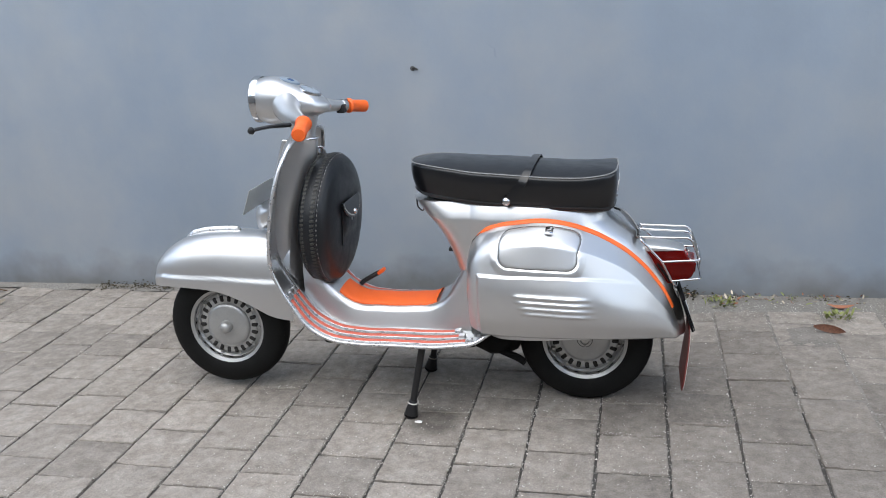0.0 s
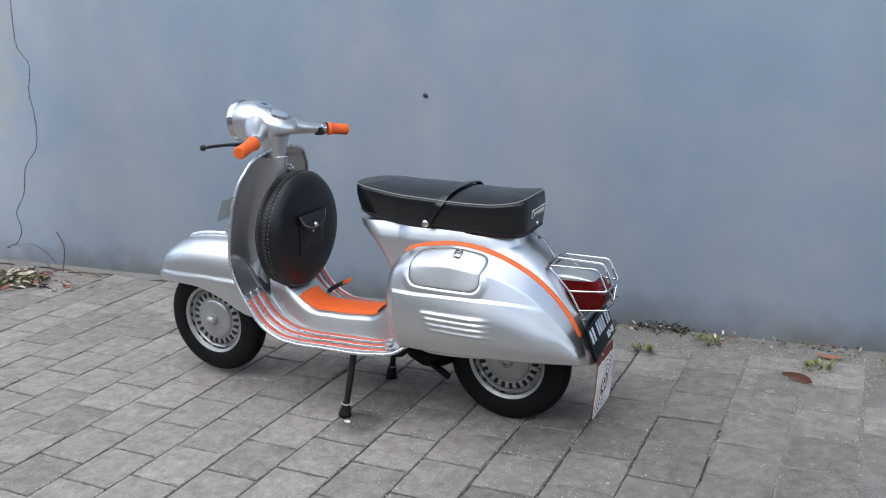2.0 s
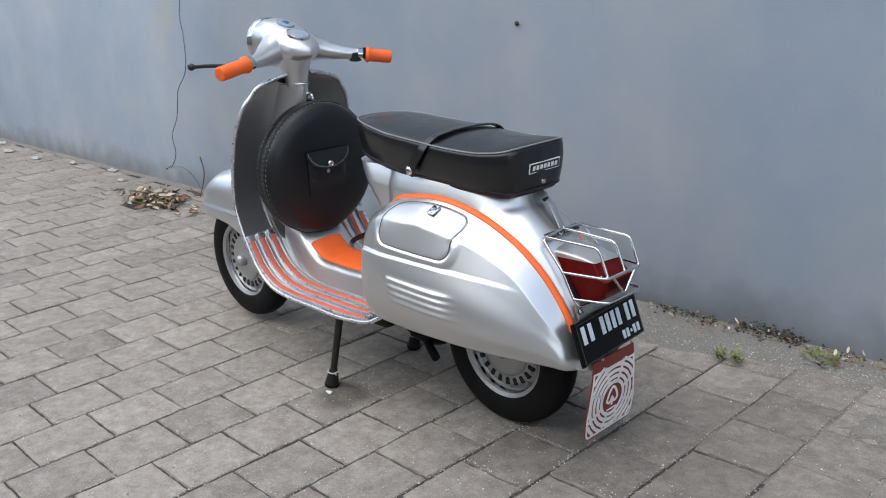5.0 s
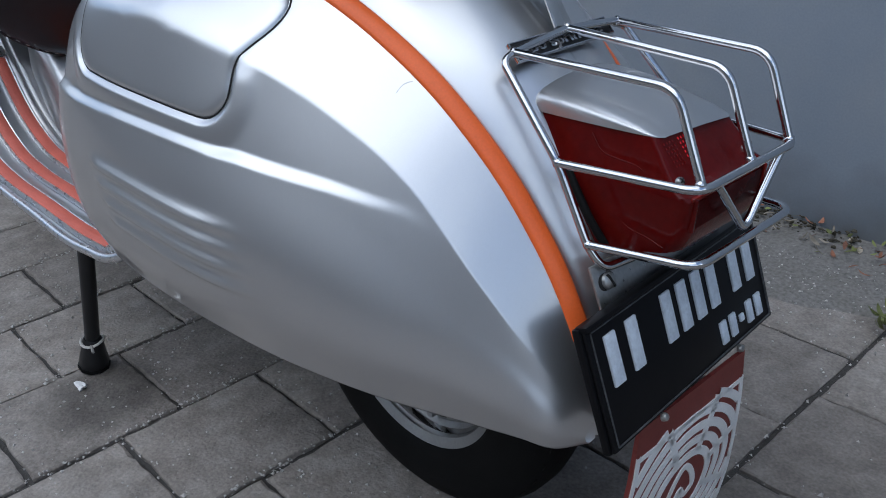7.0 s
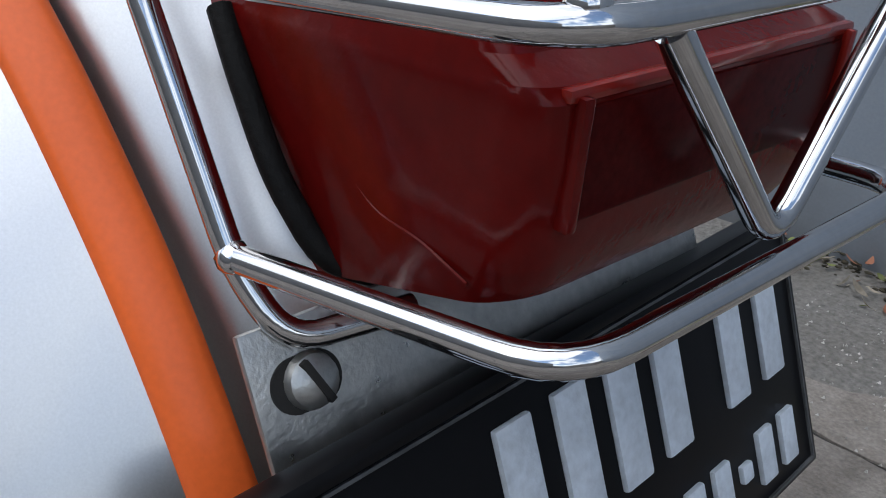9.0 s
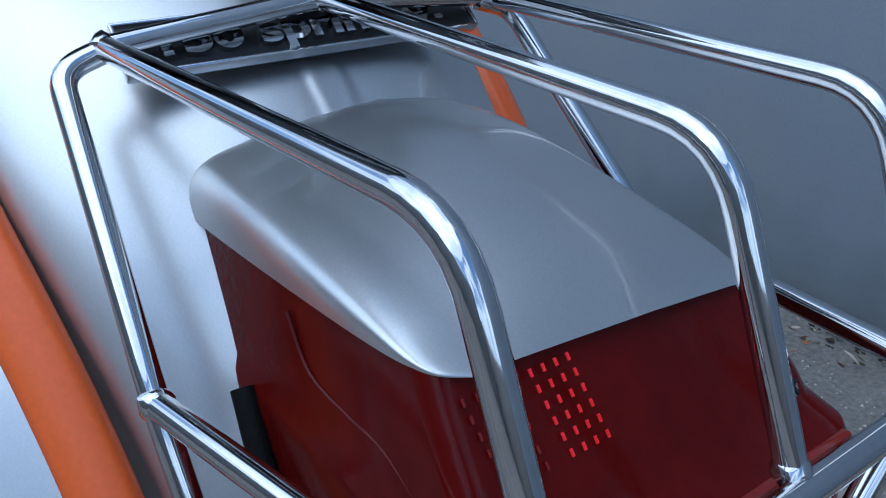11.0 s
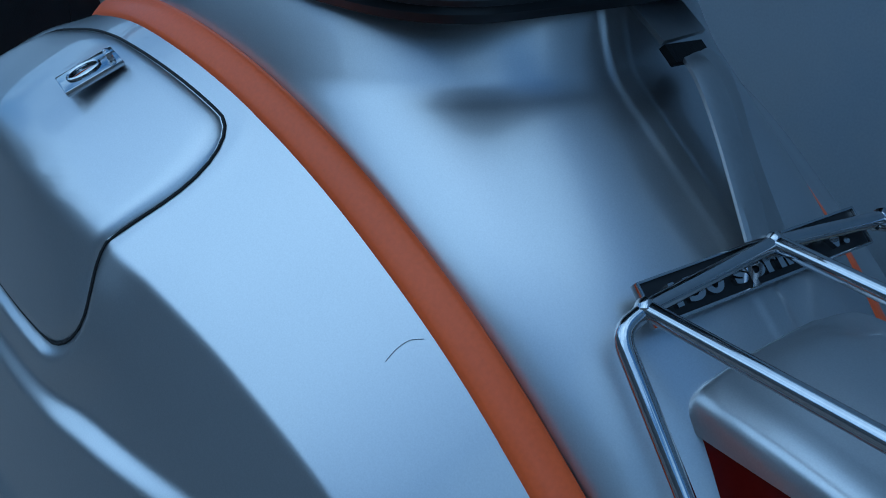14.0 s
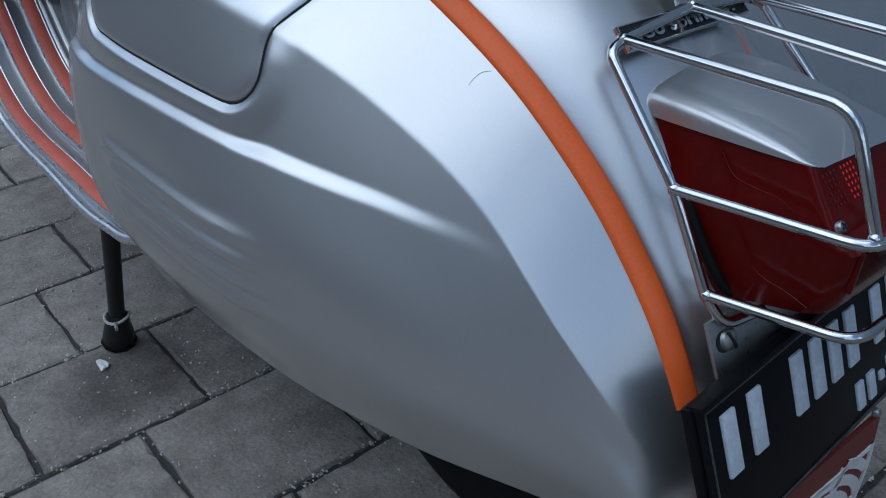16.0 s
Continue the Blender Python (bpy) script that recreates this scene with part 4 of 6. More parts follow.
sp = lathe([(0.0, 0.002), (0.034, 0.002), (0.037, 0.001), (0.038, -0.002), (0.038, -0.012)], (0, 0, 0), "z", 32)
bmesh.ops.transform(sp, matrix=speed_turn, verts=sp.verts)
part("speedometer_rim", sp, CHROME, headset, "chrome-rimmed speedometer")
sp = lathe([(0.0, 0.0045), (0.02, 0.004), (0.031, 0.0022), (0.031, -0.004)], (0, 0, 0), "z", 32)
bmesh.ops.transform(sp, matrix=speed_turn, verts=sp.verts)
part("speedometer_dial", sp, material("dial", (0.25, 0.3, 0.36), rough=0.15, coat=0.6, fine=0.1, fine_scale=200), headset)
badge_turn = Matrix.Translation((-0.310, -0.002, 1.0480)) @ Matrix.Rotation(radians(20), 4, "Y")
bm = lathe([(0.0, 0.003), (0.022, 0.003), (0.026, 0.0015), (0.027, -0.003)], (0, 0, 0), "z", 28)
bmesh.ops.transform(bm, matrix=badge_turn @ Matrix.Diagonal((1.3, 1.0, 1.0, 1.0)), verts=bm.verts)
panel = part("switch_panel", bm, material("blue_grey_panel", (0.20, 0.25, 0.31), rough=0.3, coat=0.4, fine=0.06), headset, "blue-grey oval panel")
bm = lathe([(0.0, 0.0055), (0.009, 0.005), (0.0115, 0.0035), (0.0115, 0.001)], (0.002, 0, 0), "z", 20)
bmesh.ops.transform(bm, matrix=badge_turn, verts=bm.verts)
part("round_emblem", bm, material("emblem_blue", (0.03, 0.07, 0.16), rough=0.25, coat=0.5, fine=0.05), panel, "small dark blue round emblem")
part("neck", lathe([(0.070, 0.988), (0.068, 0.970), (0.060, 0.948), (0.050, 0.922), (0.042, 0.898), (0.037, 0.876), (0.0355, 0.85)], (-0.282, 0, 0), "z", 32), SILVER, headset)
for side in (-1, 1):
    inner = Vector((-0.190, -0.222, 0.949)) if side < 0 else Vector((-0.212, 0.203, 0.936))
    arm = [(-0.312, side * 0.040, 0.976), (-0.285, side * 0.095, 0.961), (-0.24, side * 0.155, 0.952 if side < 0 else 0.944), tuple(inner)]
    p = smooth_path(arm, 8)
    part("arm", tube(p, list(0.0175 + 0.036 * (1 - np.linspace(0, 1, len(p))) ** 1.7), 20), SILVER, headset)
    end = (-0.165, -0.340, 0.931) if side < 0 else (-0.163, 0.298, 0.919)
    a, b = inner, Vector(end)
    d = b - a
    col = part("twist_collar", tube([a - d * 0.05, a + d * 0.10], 0.0205, 20), CHROME, headset)
    if side > 0:
        part("cable_stop", block((0.03, 0.03, 0.03), a + Vector((0.0, -0.015, -0.008)), 0.006), BLACK, col)
        part("switch_box", block((0.022, 0.036, 0.034), a + d * 0.13 + Vector((-0.004, 0, 0.004)), 0.006), BLACK, col)
    first = 0.05 if side < 0 else 0.20
    gp = [a + d * (first + (1 - first) * f) for f in (0.0, 0.07, 0.12, 0.2, 0.5, 0.85, 0.96, 0.995, 1.0)]
    part("grip", tube(gp, [0.019, 0.025, 0.025, 0.0205, 0.0205, 0.021, 0.021, 0.018, 0.012], 20), ORANGE_RUBBER, headset, "bright orange rubber grip")
lever = part("clutch_lever", tube(smooth_path([(-0.255, -0.175, 0.935), (-0.29, -0.24, 0.941), (-0.298, -0.30, 0.946), (-0.302, -0.345, 0.948)], 6), [0.009] * 6 + [0.0075] * 12 + [0.008], 10, flat=0.75), BLACK, headset, "black lever with a ball end")
part("ball_end", lathe([(0.0, -0.011), (0.008, -0.008), (0.011, 0), (0.008, 0.008), (0.0, 0.011)], (-0.302, -0.348, 0.948), "y", 14), BLACK, lever)

# front plate, edge on behind the mudguard
fp = part("front_plate", block((0.003, 0.27, 0.085), (0, 0, 0), 0.001, Matrix.Rotation(radians(22), 4, "Y")), CLEAR, scooter, "hazy clear plate fixed ahead of the leg shield")
fp.location = (-0.437, -0.025, 0.688)
part("horn_cover", sheet([[(x, 0.055 * wy * math.cos(a), z + 0.045 * math.sin(a)) for a in np.linspace(0, 2 * math.pi, 25)[:-1]]
                                 for x, wy, z in ((-0.47, 0.2, 0.60), (-0.465, 0.7, 0.60), (-0.44, 1.0, 0.61), (-0.40, 1.1, 0.63), (-0.36, 1.1, 0.65))], around=True, caps=True), SILVER, scooter, "silver cast cover under the steering head", sharp=70)

# ---- front mudguard ----
FX = [-0.873, -0.866, -0.850, -0.82, -0.775, -0.70, -0.60, -0.50, -0.41, -0.345]
FT = [0.398, 0.418, 0.447, 0.482, 0.514, 0.541, 0.551, 0.548, 0.545, 0.545]
FB = [0.384, 0.380, 0.378, 0.382, 0.386, 0.384, 0.372, 0.334, 0.286, 0.270]
FW = [0.010, 0.034, 0.062, 0.088, 0.104, 0.112, 0.113, 0.112, 0.108, 0.100]
xs = np.concatenate([np.linspace(-0.873, -0.835, 14)[:-1], np.linspace(-0.835, -0.345, 70)])
ft, fb, fw = (curve_at(FX, v, xs) for v in (FT, FB, FW))
P = []
for x, a, b, w in zip(xs, ft, fb, fw):
    row = []
    for th in np.linspace(-math.pi / 2, math.pi / 2, 81):
        c, s_ = math.cos(th), math.sin(th)
        z = b + (a - b) * abs(c) ** (2 / 2.7)
        y = w * math.copysign(abs(s_) ** (2 / 2.7), s_)
        ridge = float(np.interp(x, [-0.87, -0.80, -0.6, -0.42], [0.402, 0.420, 0.418, 0.405]))
        y += math.copysign(0.007, s_) * float(step(0.006, -0.006, z - ridge)) * min(1.0, abs(s_) * 1.5) * float(step(-0.87, -0.845, x))
        row.append((x, y, z))
    P.append(row)
guard = part("front_mudguard", thick(P, -0.003), SILVER, scooter, "teardrop silver front mudguard", sharp=60)
xs = np.linspace(-0.745, -0.545, 24)
zt = curve_at(FX, FT, xs)
hgt = 0.014 * np.minimum(1, np.minimum((xs + 0.745) / 0.03, (-0.545 - xs) / 0.008) + 0.25)
prof = [(-0.008, 0.0), (-0.006, 0.75), (-0.002, 1.0), (0.002, 1.0), (0.006, 0.75), (0.008, 0.0)]
part("crest", sheet([[(x, a, z - 0.002 + (h + 0.004) * b) for a, b in prof] for x, z, h in zip(xs, zt, hgt)]), ALU, guard, "bright raised crest")


# ---- wheels ----
def wheel(name, at, r, turn, label, dome):
    w = part(name, lathe([(0.124, -0.030), (0.134, -0.036), (0.137, -0.034), (0.132, -0.026), (0.126, -0.018), (0.116, -0.008), (0.105, -0.012), (0.100, -0.0175), (0.080, -0.0185), (0.072, -0.0185),
                          (0.072, 0.03), (0.126, 0.03), (0.136, 0.036), (0.136, -0.0)], (0, 0, 0), "y", 64), WHEEL_SILVER, scooter, label)
    w.matrix_basis = Matrix.Translation(at) @ turn
    h = 0.044
    prof = [(0.128, -0.030), (0.138, -0.040), (0.158, -h), (0.178, -h * 0.98), (r - 0.018, -h * 0.86), (r - 0.008, -h * 0.70), (r - 0.003, -h * 0.45), (r, -h * 0.2), (r, h * 0.2), (r - 0.003, h * 0.45),
            (r - 0.008, h * 0.7), (r - 0.018, h * 0.86), (0.178, h * 0.98), (0.158, h), (0.138, 0.040), (0.128, 0.030)]
    part("tyre", lathe(prof, (0, 0, 0), "y", 96), RUBBER, w, "black ribbed tyre", sharp=50)
    # tread blocks on the shoulders
    lug = bpy.data.meshes.new("tread_block")
    b = block((0.013, 0.011, 0.005), (0, 0, 0), 0.0012, segments=1)
    b.to_mesh(lug)
    b.free()
    finish(lug, RUBBER)
    for side in (-1, 1):
        for k in range(44):
            a = 2 * math.pi * (k + 0.5 * (side > 0)) / 44
            o = part("tread_block", lug, RUBBER, w)
            o.matrix_basis = Matrix.Rotation(a, 4, "Y") @ Matrix.Translation((0, side * h * 0.66, r - 0.0108)) @ Matrix.Rotation(side * radians(-52), 4, "X")
    for k in range(22):
        a = 2 * math.pi * k / 22
        o = part("slot", SLOT, BLACK_MATT, w)
        o.matrix_basis = Matrix.Rotation(a, 4, "Y") @ Matrix.Translation((0, -0.0150, 0.0945))
    for k in range(10):
        a = 2 * math.pi * (k + 0.5) / 10
        o = part("rim_nut", RIM_NUT, STEEL, w)
        o.matrix_basis = Matrix.Rotation(a, 4, "Y") @ Matrix.Translation((0, -0.013, 0.1085))
    part("hub_cap", lathe([(0.0, -0.034), (0.030, -0.034), (0.045, -0.032), (0.066, -0.030), (0.076, -0.026), (0.0795, -0.020), (0.080, -0.012)], (0, 0, 0), "y", 48), WHEEL_SILVER, w, "plain silver hub cap")
    if dome:
        part("axle_cap", lathe([(0.0, -0.062), (0.012, -0.0605), (0.019, -0.054), (0.0215, -0.045), (0.0215, -0.034), (0.026, -0.032)], (0, 0, 0), "y", 28), WHEEL_SILVER, w, "domed silver axle cap")
    else:
        part("axle_nut", lathe([(0.0, -0.035), (0.013, -0.035), (0.0145, -0.041), (0.019, -0.041), (0.021, -0.033)], (0, 0, 0), "y", 28), STEEL, w, "round steel axle nut in its recess")
        # black ring put in as the shadow round the nut
        part("nut_shadow_ring", lathe([(0.0215, -0.0335), (0.0245, -0.0345), (0.0255, -0.0325)], (0, 0, 0), "y", 28), BLACK_MATT, w, "dark ring drawn as shade round the axle nut")
    part("rim_ring", lathe([(0.119, -0.017), (0.1215, -0.0245), (0.1245, -0.018)], (0, 0, 0), "y", 64), CHROME, w)
    return w


# dark block that stands for the shaded opening of a wheel slot
SLOT = bpy.data.meshes.new("slot")
b = block((0.0130, 0.014, 0.021), (0, 0, 0), 0.003, segments=1)
b.to_mesh(SLOT)
b.free()
finish(SLOT, BLACK_MATT)
RIM_NUT = bpy.data.meshes.new("rim_nut")
b = lathe([(0.0, -0.006), (0.0045, -0.006), (0.0055, -0.004), (0.0055, 0.003)], (0, 0, 0), "y", 8)
b.to_mesh(RIM_NUT)
b.free()
finish(RIM_NUT, STEEL)
wheel("front_wheel", (-0.603, -0.045, 0.232), 0.212, Matrix.Rotation(radians(40), 4, "Y"), "silver front wheel with black tyre, just off the ground", True)
wheel("rear_wheel", (0.61, -0.022, 0.211), 0.211, Matrix.Rotation(radians(13), 4, "Y"), "silver rear wheel with black tyre on the ground", False)
part("fork", tube(smooth_path([(-0.60, 0.045, 0.232), (-0.56, 0.075, 0.30), (-0.49, 0.06, 0.42), (-0.42, 0.0, 0.56)], 6), [0.03] * 7 + [0.024] * 12, 14), SILVER, scooter, "single-sided silver front fork")

# ---- engine, exhaust, stand ----
part("engine", block((0.34, 0.16, 0.16), (0.55, 0.10, 0.235), 0.04, segments=4), BLACK_MATT, scooter, "grimy dark engine casing")
muffler = part("muffler", sheet([[(x, 0.0 + ry * math.cos(a), z + rz * math.sin(a)) for a in np.linspace(0, 2 * math.pi, 29)[:-1]]
                                 for x, ry, rz, z in ((0.215, 0.02, 0.02, 0.262), (0.225, 0.07, 0.035, 0.255), (0.26, 0.10, 0.062, 0.228), (0.31, 0.11, 0.070, 0.213), (0.36, 0.105, 0.062, 0.208), (0.395, 0.085, 0.044, 0.206), (0.408, 0.03, 0.02, 0.206))],
                                around=True, caps=True), EXHAUST, scooter, "black pressed exhaust box", sharp=60)
part("tailpipe", tube(smooth_path([(0.335, -0.070, 0.176), (0.370, -0.096, 0.174), (0.402, -0.113, 0.168), (0.427, -0.123, 0.158)], 5), 0.012, 12), EXHAUST, muffler)
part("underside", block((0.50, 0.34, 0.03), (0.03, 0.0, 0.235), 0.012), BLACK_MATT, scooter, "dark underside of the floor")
stand = part("stand", tube([(0.115, -0.20, 0.235), (0.115, -0.05, 0.24), (0.115, 0.10, 0.235)], 0.012, 12), BLACK, scooter, "black tubular centre stand on rubber feet")
for top_at, foot_at in (((0.118, -0.208, 0.24), (0.068, -0.226, 0.0)), ((0.112, 0.10, 0.24), (0.055, 0.125, 0.0))):
    a, b = Vector(top_at), Vector(foot_at)
    leg = part("leg", tube([a, a.lerp(b, 0.3), a.lerp(b, 0.65), a.lerp(b, 0.93)], [0.0118, 0.0112, 0.0108, 0.0105], 12), BLACK, stand)
    part("foot", tube([a.lerp(b, 0.76), a.lerp(b, 0.78), a.lerp(b, 0.83), a.lerp(b, 0.90), a.lerp(b, 0.965), b], [0.0125, 0.0150, 0.0165, 0.0200, 0.0225, 0.0195], 10), BLACK, leg, "worn black rubber foot")
    part("sole_rim", tube([a.lerp(b, 0.955), a.lerp(b, 0.975)], 0.0232, 10), RUBBER, leg, "scuffed edge of the rubber foot")
    ring = [a.lerp(b, 0.785) + Vector((0.0165 * math.cos(k), 0.0165 * math.sin(k), 0.002 * math.sin(2 * k))) for k in np.linspace(0, 2 * math.pi, 17)[:-1]]
    part("wire_tie", tube(ring, 0.0021, 6, closed=True), GRIT, leg, "pale wire twisted round the foot")
    part("wire_end", tube([a.lerp(b, 0.785) + Vector((0.014, -0.008, 0)), a.lerp(b, 0.80) + Vector((0.030, -0.012, 0.002))], 0.0022, 6), GRIT, leg)

# ---- seat ----
SX = [0.070, 0.105, 0.18, 0.28, 0.40, 0.52, 0.64, 0.695, 0.715]
SEAT_TOP = [0.789, 0.789, 0.783, 0.771, 0.762, 0.753, 0.752, 0.759, 0.765]
SEAT_LOW = [0.702, 0.696, 0.688, 0.677, 0.667, 0.660, 0.654, 0.650, 0.648]


def seat_outline(n):
    """The plan of the seat, from the nose round, as (x, y) rows."""
    xs_, ws_ = [0.070, 0.074, 0.090, 0.122, 0.18, 0.28, 0.40, 0.52, 0.62, 0.675, 0.700, 0.711, 0.715], [0.0, 0.034, 0.066, 0.092, 0.115, 0.132, 0.138, 0.138, 0.132, 0.121, 0.107, 0.086, 0.0]
    d = np.concatenate([[0], np.cumsum(np.hypot(np.diff(xs_), np.diff(ws_)))])
    u = np.linspace(0, d[-1], n)
    x = np.interp(u, d, xs_)
    w = np.interp(u, d, ws_)
    for _ in range(3):
        x[1:-1] = 0.25 * x[:-2] + 0.5 * x[1:-1] + 0.25 * x[2:]
        w[1:-1] = 0.25 * w[:-2] + 0.5 * w[1:-1] + 0.25 * w[2:]
    return np.concatenate([x, x[-2:0:-1]]), np.concatenate([-w, w[-2:0:-1]])


ox, oy = seat_outline(90)
zt, zl = curve_at(SX, SEAT_TOP, ox), curve_at(SX, SEAT_LOW, ox)
rings = []
for f, grow in ((0.0, -0.020), (0.03, -0.013), (0.10, -0.0105), (0.35, -0.004), (0.65, 0.0), (0.90, -0.001), (1.0, -0.004)):
    nx, ny = ox - np.clip(ox, 0.20, 0.60), oy
    ln = np.maximum(np.hypot(nx, ny), 1e-6)
    rings.append(np.stack([ox + nx / ln * grow, oy + ny / ln * grow, zl + (zt - zl) * f], 1))
for k in np.linspace(0.0, 1.0, 14)[1:]:
    sc = 1 - k
    x = np.clip(ox, 0.20, 0.60) + (ox - np.clip(ox, 0.20, 0.60)) * sc
    y = oy * sc
    edge_z = curve_at(SX, SEAT_TOP, np.clip(ox, 0.06, 0.72))
    mid_z = curve_at(SX, SEAT_TOP, np.clip(x, 0.06, 0.72)) + curve_at([0.06, 0.12, 0.25, 0.60, 0.72], [0.006, 0.010, 0.019, 0.020, 0.016], np.clip(x, 0.06, 0.72))
    rise = 1 - (1 - k) ** 2.4
    rings.append(np.stack([x, y, edge_z + (mid_z - edge_z) * rise], 1))
seat = part("seat", sheet(np.stack(rings), around=True), LEATHER, scooter, "long black leatherette seat with grey piping and strap", sharp=75)
piping = np.stack([ox, oy, zt + 0.0015], 1)
nx, ny = ox - np.clip(ox, 0.20, 0.60), oy
ln = np.maximum(np.hypot(nx, ny), 1e-6)
part("piping", tube(piping + np.stack([nx / ln * -0.003, ny / ln * -0.003, np.zeros(len(ox))], 1), 0.0020, 8, closed=True), material("grey_piping", (0.22, 0.22, 0.22), rough=0.4, fine=0.05), seat, "thin grey piping")
part("lower_trim", tube(np.stack([0.4 + (ox - 0.4) * 0.965, oy * 0.91, zl + 0.004], 1), 0.0035, 8, closed=True), BLACK, seat)
part("seat_base", tube(np.stack([0.4 + (ox - 0.4) * 0.93, oy * 0.86, zl - 0.002], 1), 0.006, 8, closed=True), BLACK, seat)
# passenger strap
arc = [(0.386, -0.142, 0.674), (0.394, -0.145, 0.688), (0.417, -0.146, 0.720), (0.442, -0.141, 0.751), (0.451, -0.118, 0.771), (0.456, -0.07, 0.7815), (0.459, 0.0, 0.7850),
       (0.459, 0.07, 0.7815), (0.459, 0.118, 0.771), (0.459, 0.140, 0.754), (0.459, 0.147, 0.717), (0.459, 0.150, 0.662)]
p = smooth_path(arc, 6)
tgt = np.gradient(p, axis=0)
tgt /= np.linalg.norm(tgt, axis=1, keepdims=True)
ax = np.cross(tgt, np.array([1.0, 0, 0]))
ax = np.cross(ax, tgt)
ax /= np.linalg.norm(ax, axis=1, keepdims=True)
nn = np.cross(tgt, ax)
strap_prof = [(-0.012, -0.0018), (-0.012, 0.0018), (-0.006, 0.0026), (0.006, 0.0026), (0.012, 0.0018), (0.012, -0.0018), (0.0, -0.0026)]
part("strap", sheet(np.stack([p + ax * a + nn * b for a, b in strap_prof], 1), around=True, caps=True), LEATHER, seat, "black grab strap across the seat")
for sy in (-1, 1):
    part("strap_button", lathe([(0.0, 0.010 * sy), (0.007, 0.009 * sy), (0.012, 0.005 * sy), (0.0135, 0.0)], (0.388, sy * 0.143, 0.686), "y", 20), CHROME, seat, "domed metal button")
# maker's plate, drawn as plain bars
tilt_b = Matrix.Translation((0.7115, 0.012, 0.708)) @ Matrix.Rotation(radians(9), 4, "Y")


def placed(bm, m):
    bmesh.ops.transform(bm, matrix=m, verts=bm.verts)
    return bm


plate_s = part("maker_plate", placed(block((0.003, 0.116, 0.026), (0, 0, 0), 0.001), tilt_b), WHITE_PRINT, seat, "small black plate with a white border and bars")
part("plate_face", placed(block((0.003, 0.111, 0.021), (0.0008, 0, 0), 0.0006), tilt_b), BLACK, plate_s)
for k in range(7):
    part("plate_bar", placed(block((0.002, 0.0095, 0.011), (0.0022, -0.042 + 0.014 * k, 0), 0.0004), tilt_b), WHITE_PRINT, plate_s)
part("seat_lock", lathe([(0.0, 0.012), (0.006, 0.011), (0.008, 0.006), (0.009, 0.0)], (0.699, 0.012, 0.668), "x", 16), CHROME, seat, "small chrome seat lock")
part("seat_hook", tube(smooth_path([(0.086, -0.03, 0.668), (0.090, -0.035, 0.643), (0.105, -0.04, 0.632), (0.118, -0.04, 0.65)], 5), 0.0026, 8), BLACK, scooter, "black wire bag hook under the seat")
part("fuel_tap", block((0.02, 0.03, 0.012), (0.19, -0.02, 0.50), 0.004), BLACK, scooter)

# ---- spare wheel in its cover ----
CZ = 0.598
spare_turn = Matrix.Translation((-0.203, 0.0, CZ)) @ Matrix.Rotation(radians(4), 4, "Y")
prof = [(0.0, -0.066), (0.15, -0.066), (0.188, -0.060), (0.203, -0.046), (0.211, -0.020), (0.2115, -0.002), (0.2075, 0.013), (0.199, 0.025), (0.184, 0.035), (0.16, 0.042), (0.12, 0.047), (0.05, 0.049), (0.0, 0.049)]
d = np.arange(len(prof))
prof = curve_at(d, np.array(prof), np.linspace(0, len(prof) - 1, 60))
cover = part("spare_wheel_cover", placed(lathe([tuple(q) for q in prof], (0, 0, 0), "x", 80), spare_turn), LEATHER_DULL, scooter, "round black leatherette spare wheel cover with stitched edges", sharp=80)
part("seam", placed(tube([(0.004, 0.2105 * math.cos(a), 0.2105 * math.sin(a)) for a in np.linspace(0, 2 * math.pi, 91)[:-1]], 0.0028, 6, closed=True), spare_turn), LEATHER_DULL, cover)
part("seam", placed(tube([(-0.042, 0.2055 * math.cos(a), 0.2055 * math.sin(a)) for a in np.linspace(0, 2 * math.pi, 91)[:-1]], 0.0022, 6, closed=True), spare_turn), LEATHER_DULL, cover)
STITCH = bpy.data.meshes.new("stitch")
b = block((0.0016, 0.0085, 0.0020), (0, 0, 0), 0.0005, segments=1)
b.to_mesh(STITCH)
b.free()
finish(STITCH, THREAD)
for k in range(84):
    o = part("stitch", STITCH, THREAD, cover)
    o.matrix_basis = spare_turn @ Matrix.Rotation(2 * math.pi * k / 84, 4, "X") @ Matrix.Translation((0.0085, 0, 0.2096)) @ Matrix.Scale(0.7, 4)
# broad leather lacing over the two seams
LACE = bpy.data.meshes.new("lacing")
b = block((0.0125, 0.0085, 0.0030), (0, 0, 0), 0.0010, segments=1)
b.to_mesh(LACE)
b.free()
finish(LACE, LACE_GREY)
for h, r_ in ((-0.006, 0.2118), (-0.040, 0.2060)):
    for k in range(92):
        o = part("lacing", LACE, LACE_GREY, cover)
        o.matrix_basis = spare_turn @ Matrix.Rotation(2 * math.pi * k / 92, 4, "X") @ Matrix.Translation((h, 0, r_)) @ Matrix.Rotation(0.25, 4, "Z")
# pocket with a flap
ys = np.linspace(-0.078, 0.064, 18)
P = []
for y in ys:
    e = 1 - abs((y + 0.007) / 0.0715) ** 6
    P.append([(0.0475 + 0.0 * k + 0.010 * math.sin(math.pi * min(1, k * 1.2)) * max(e, 0.05), y, 0.060 - 0.13 * k) for k in np.linspace(0, 1, 14)])
part("pocket", placed(thick(P, 0.004), spare_turn), LEATHER_DULL, cover, "black pocket sewn on the cover", sharp=70)
P = []
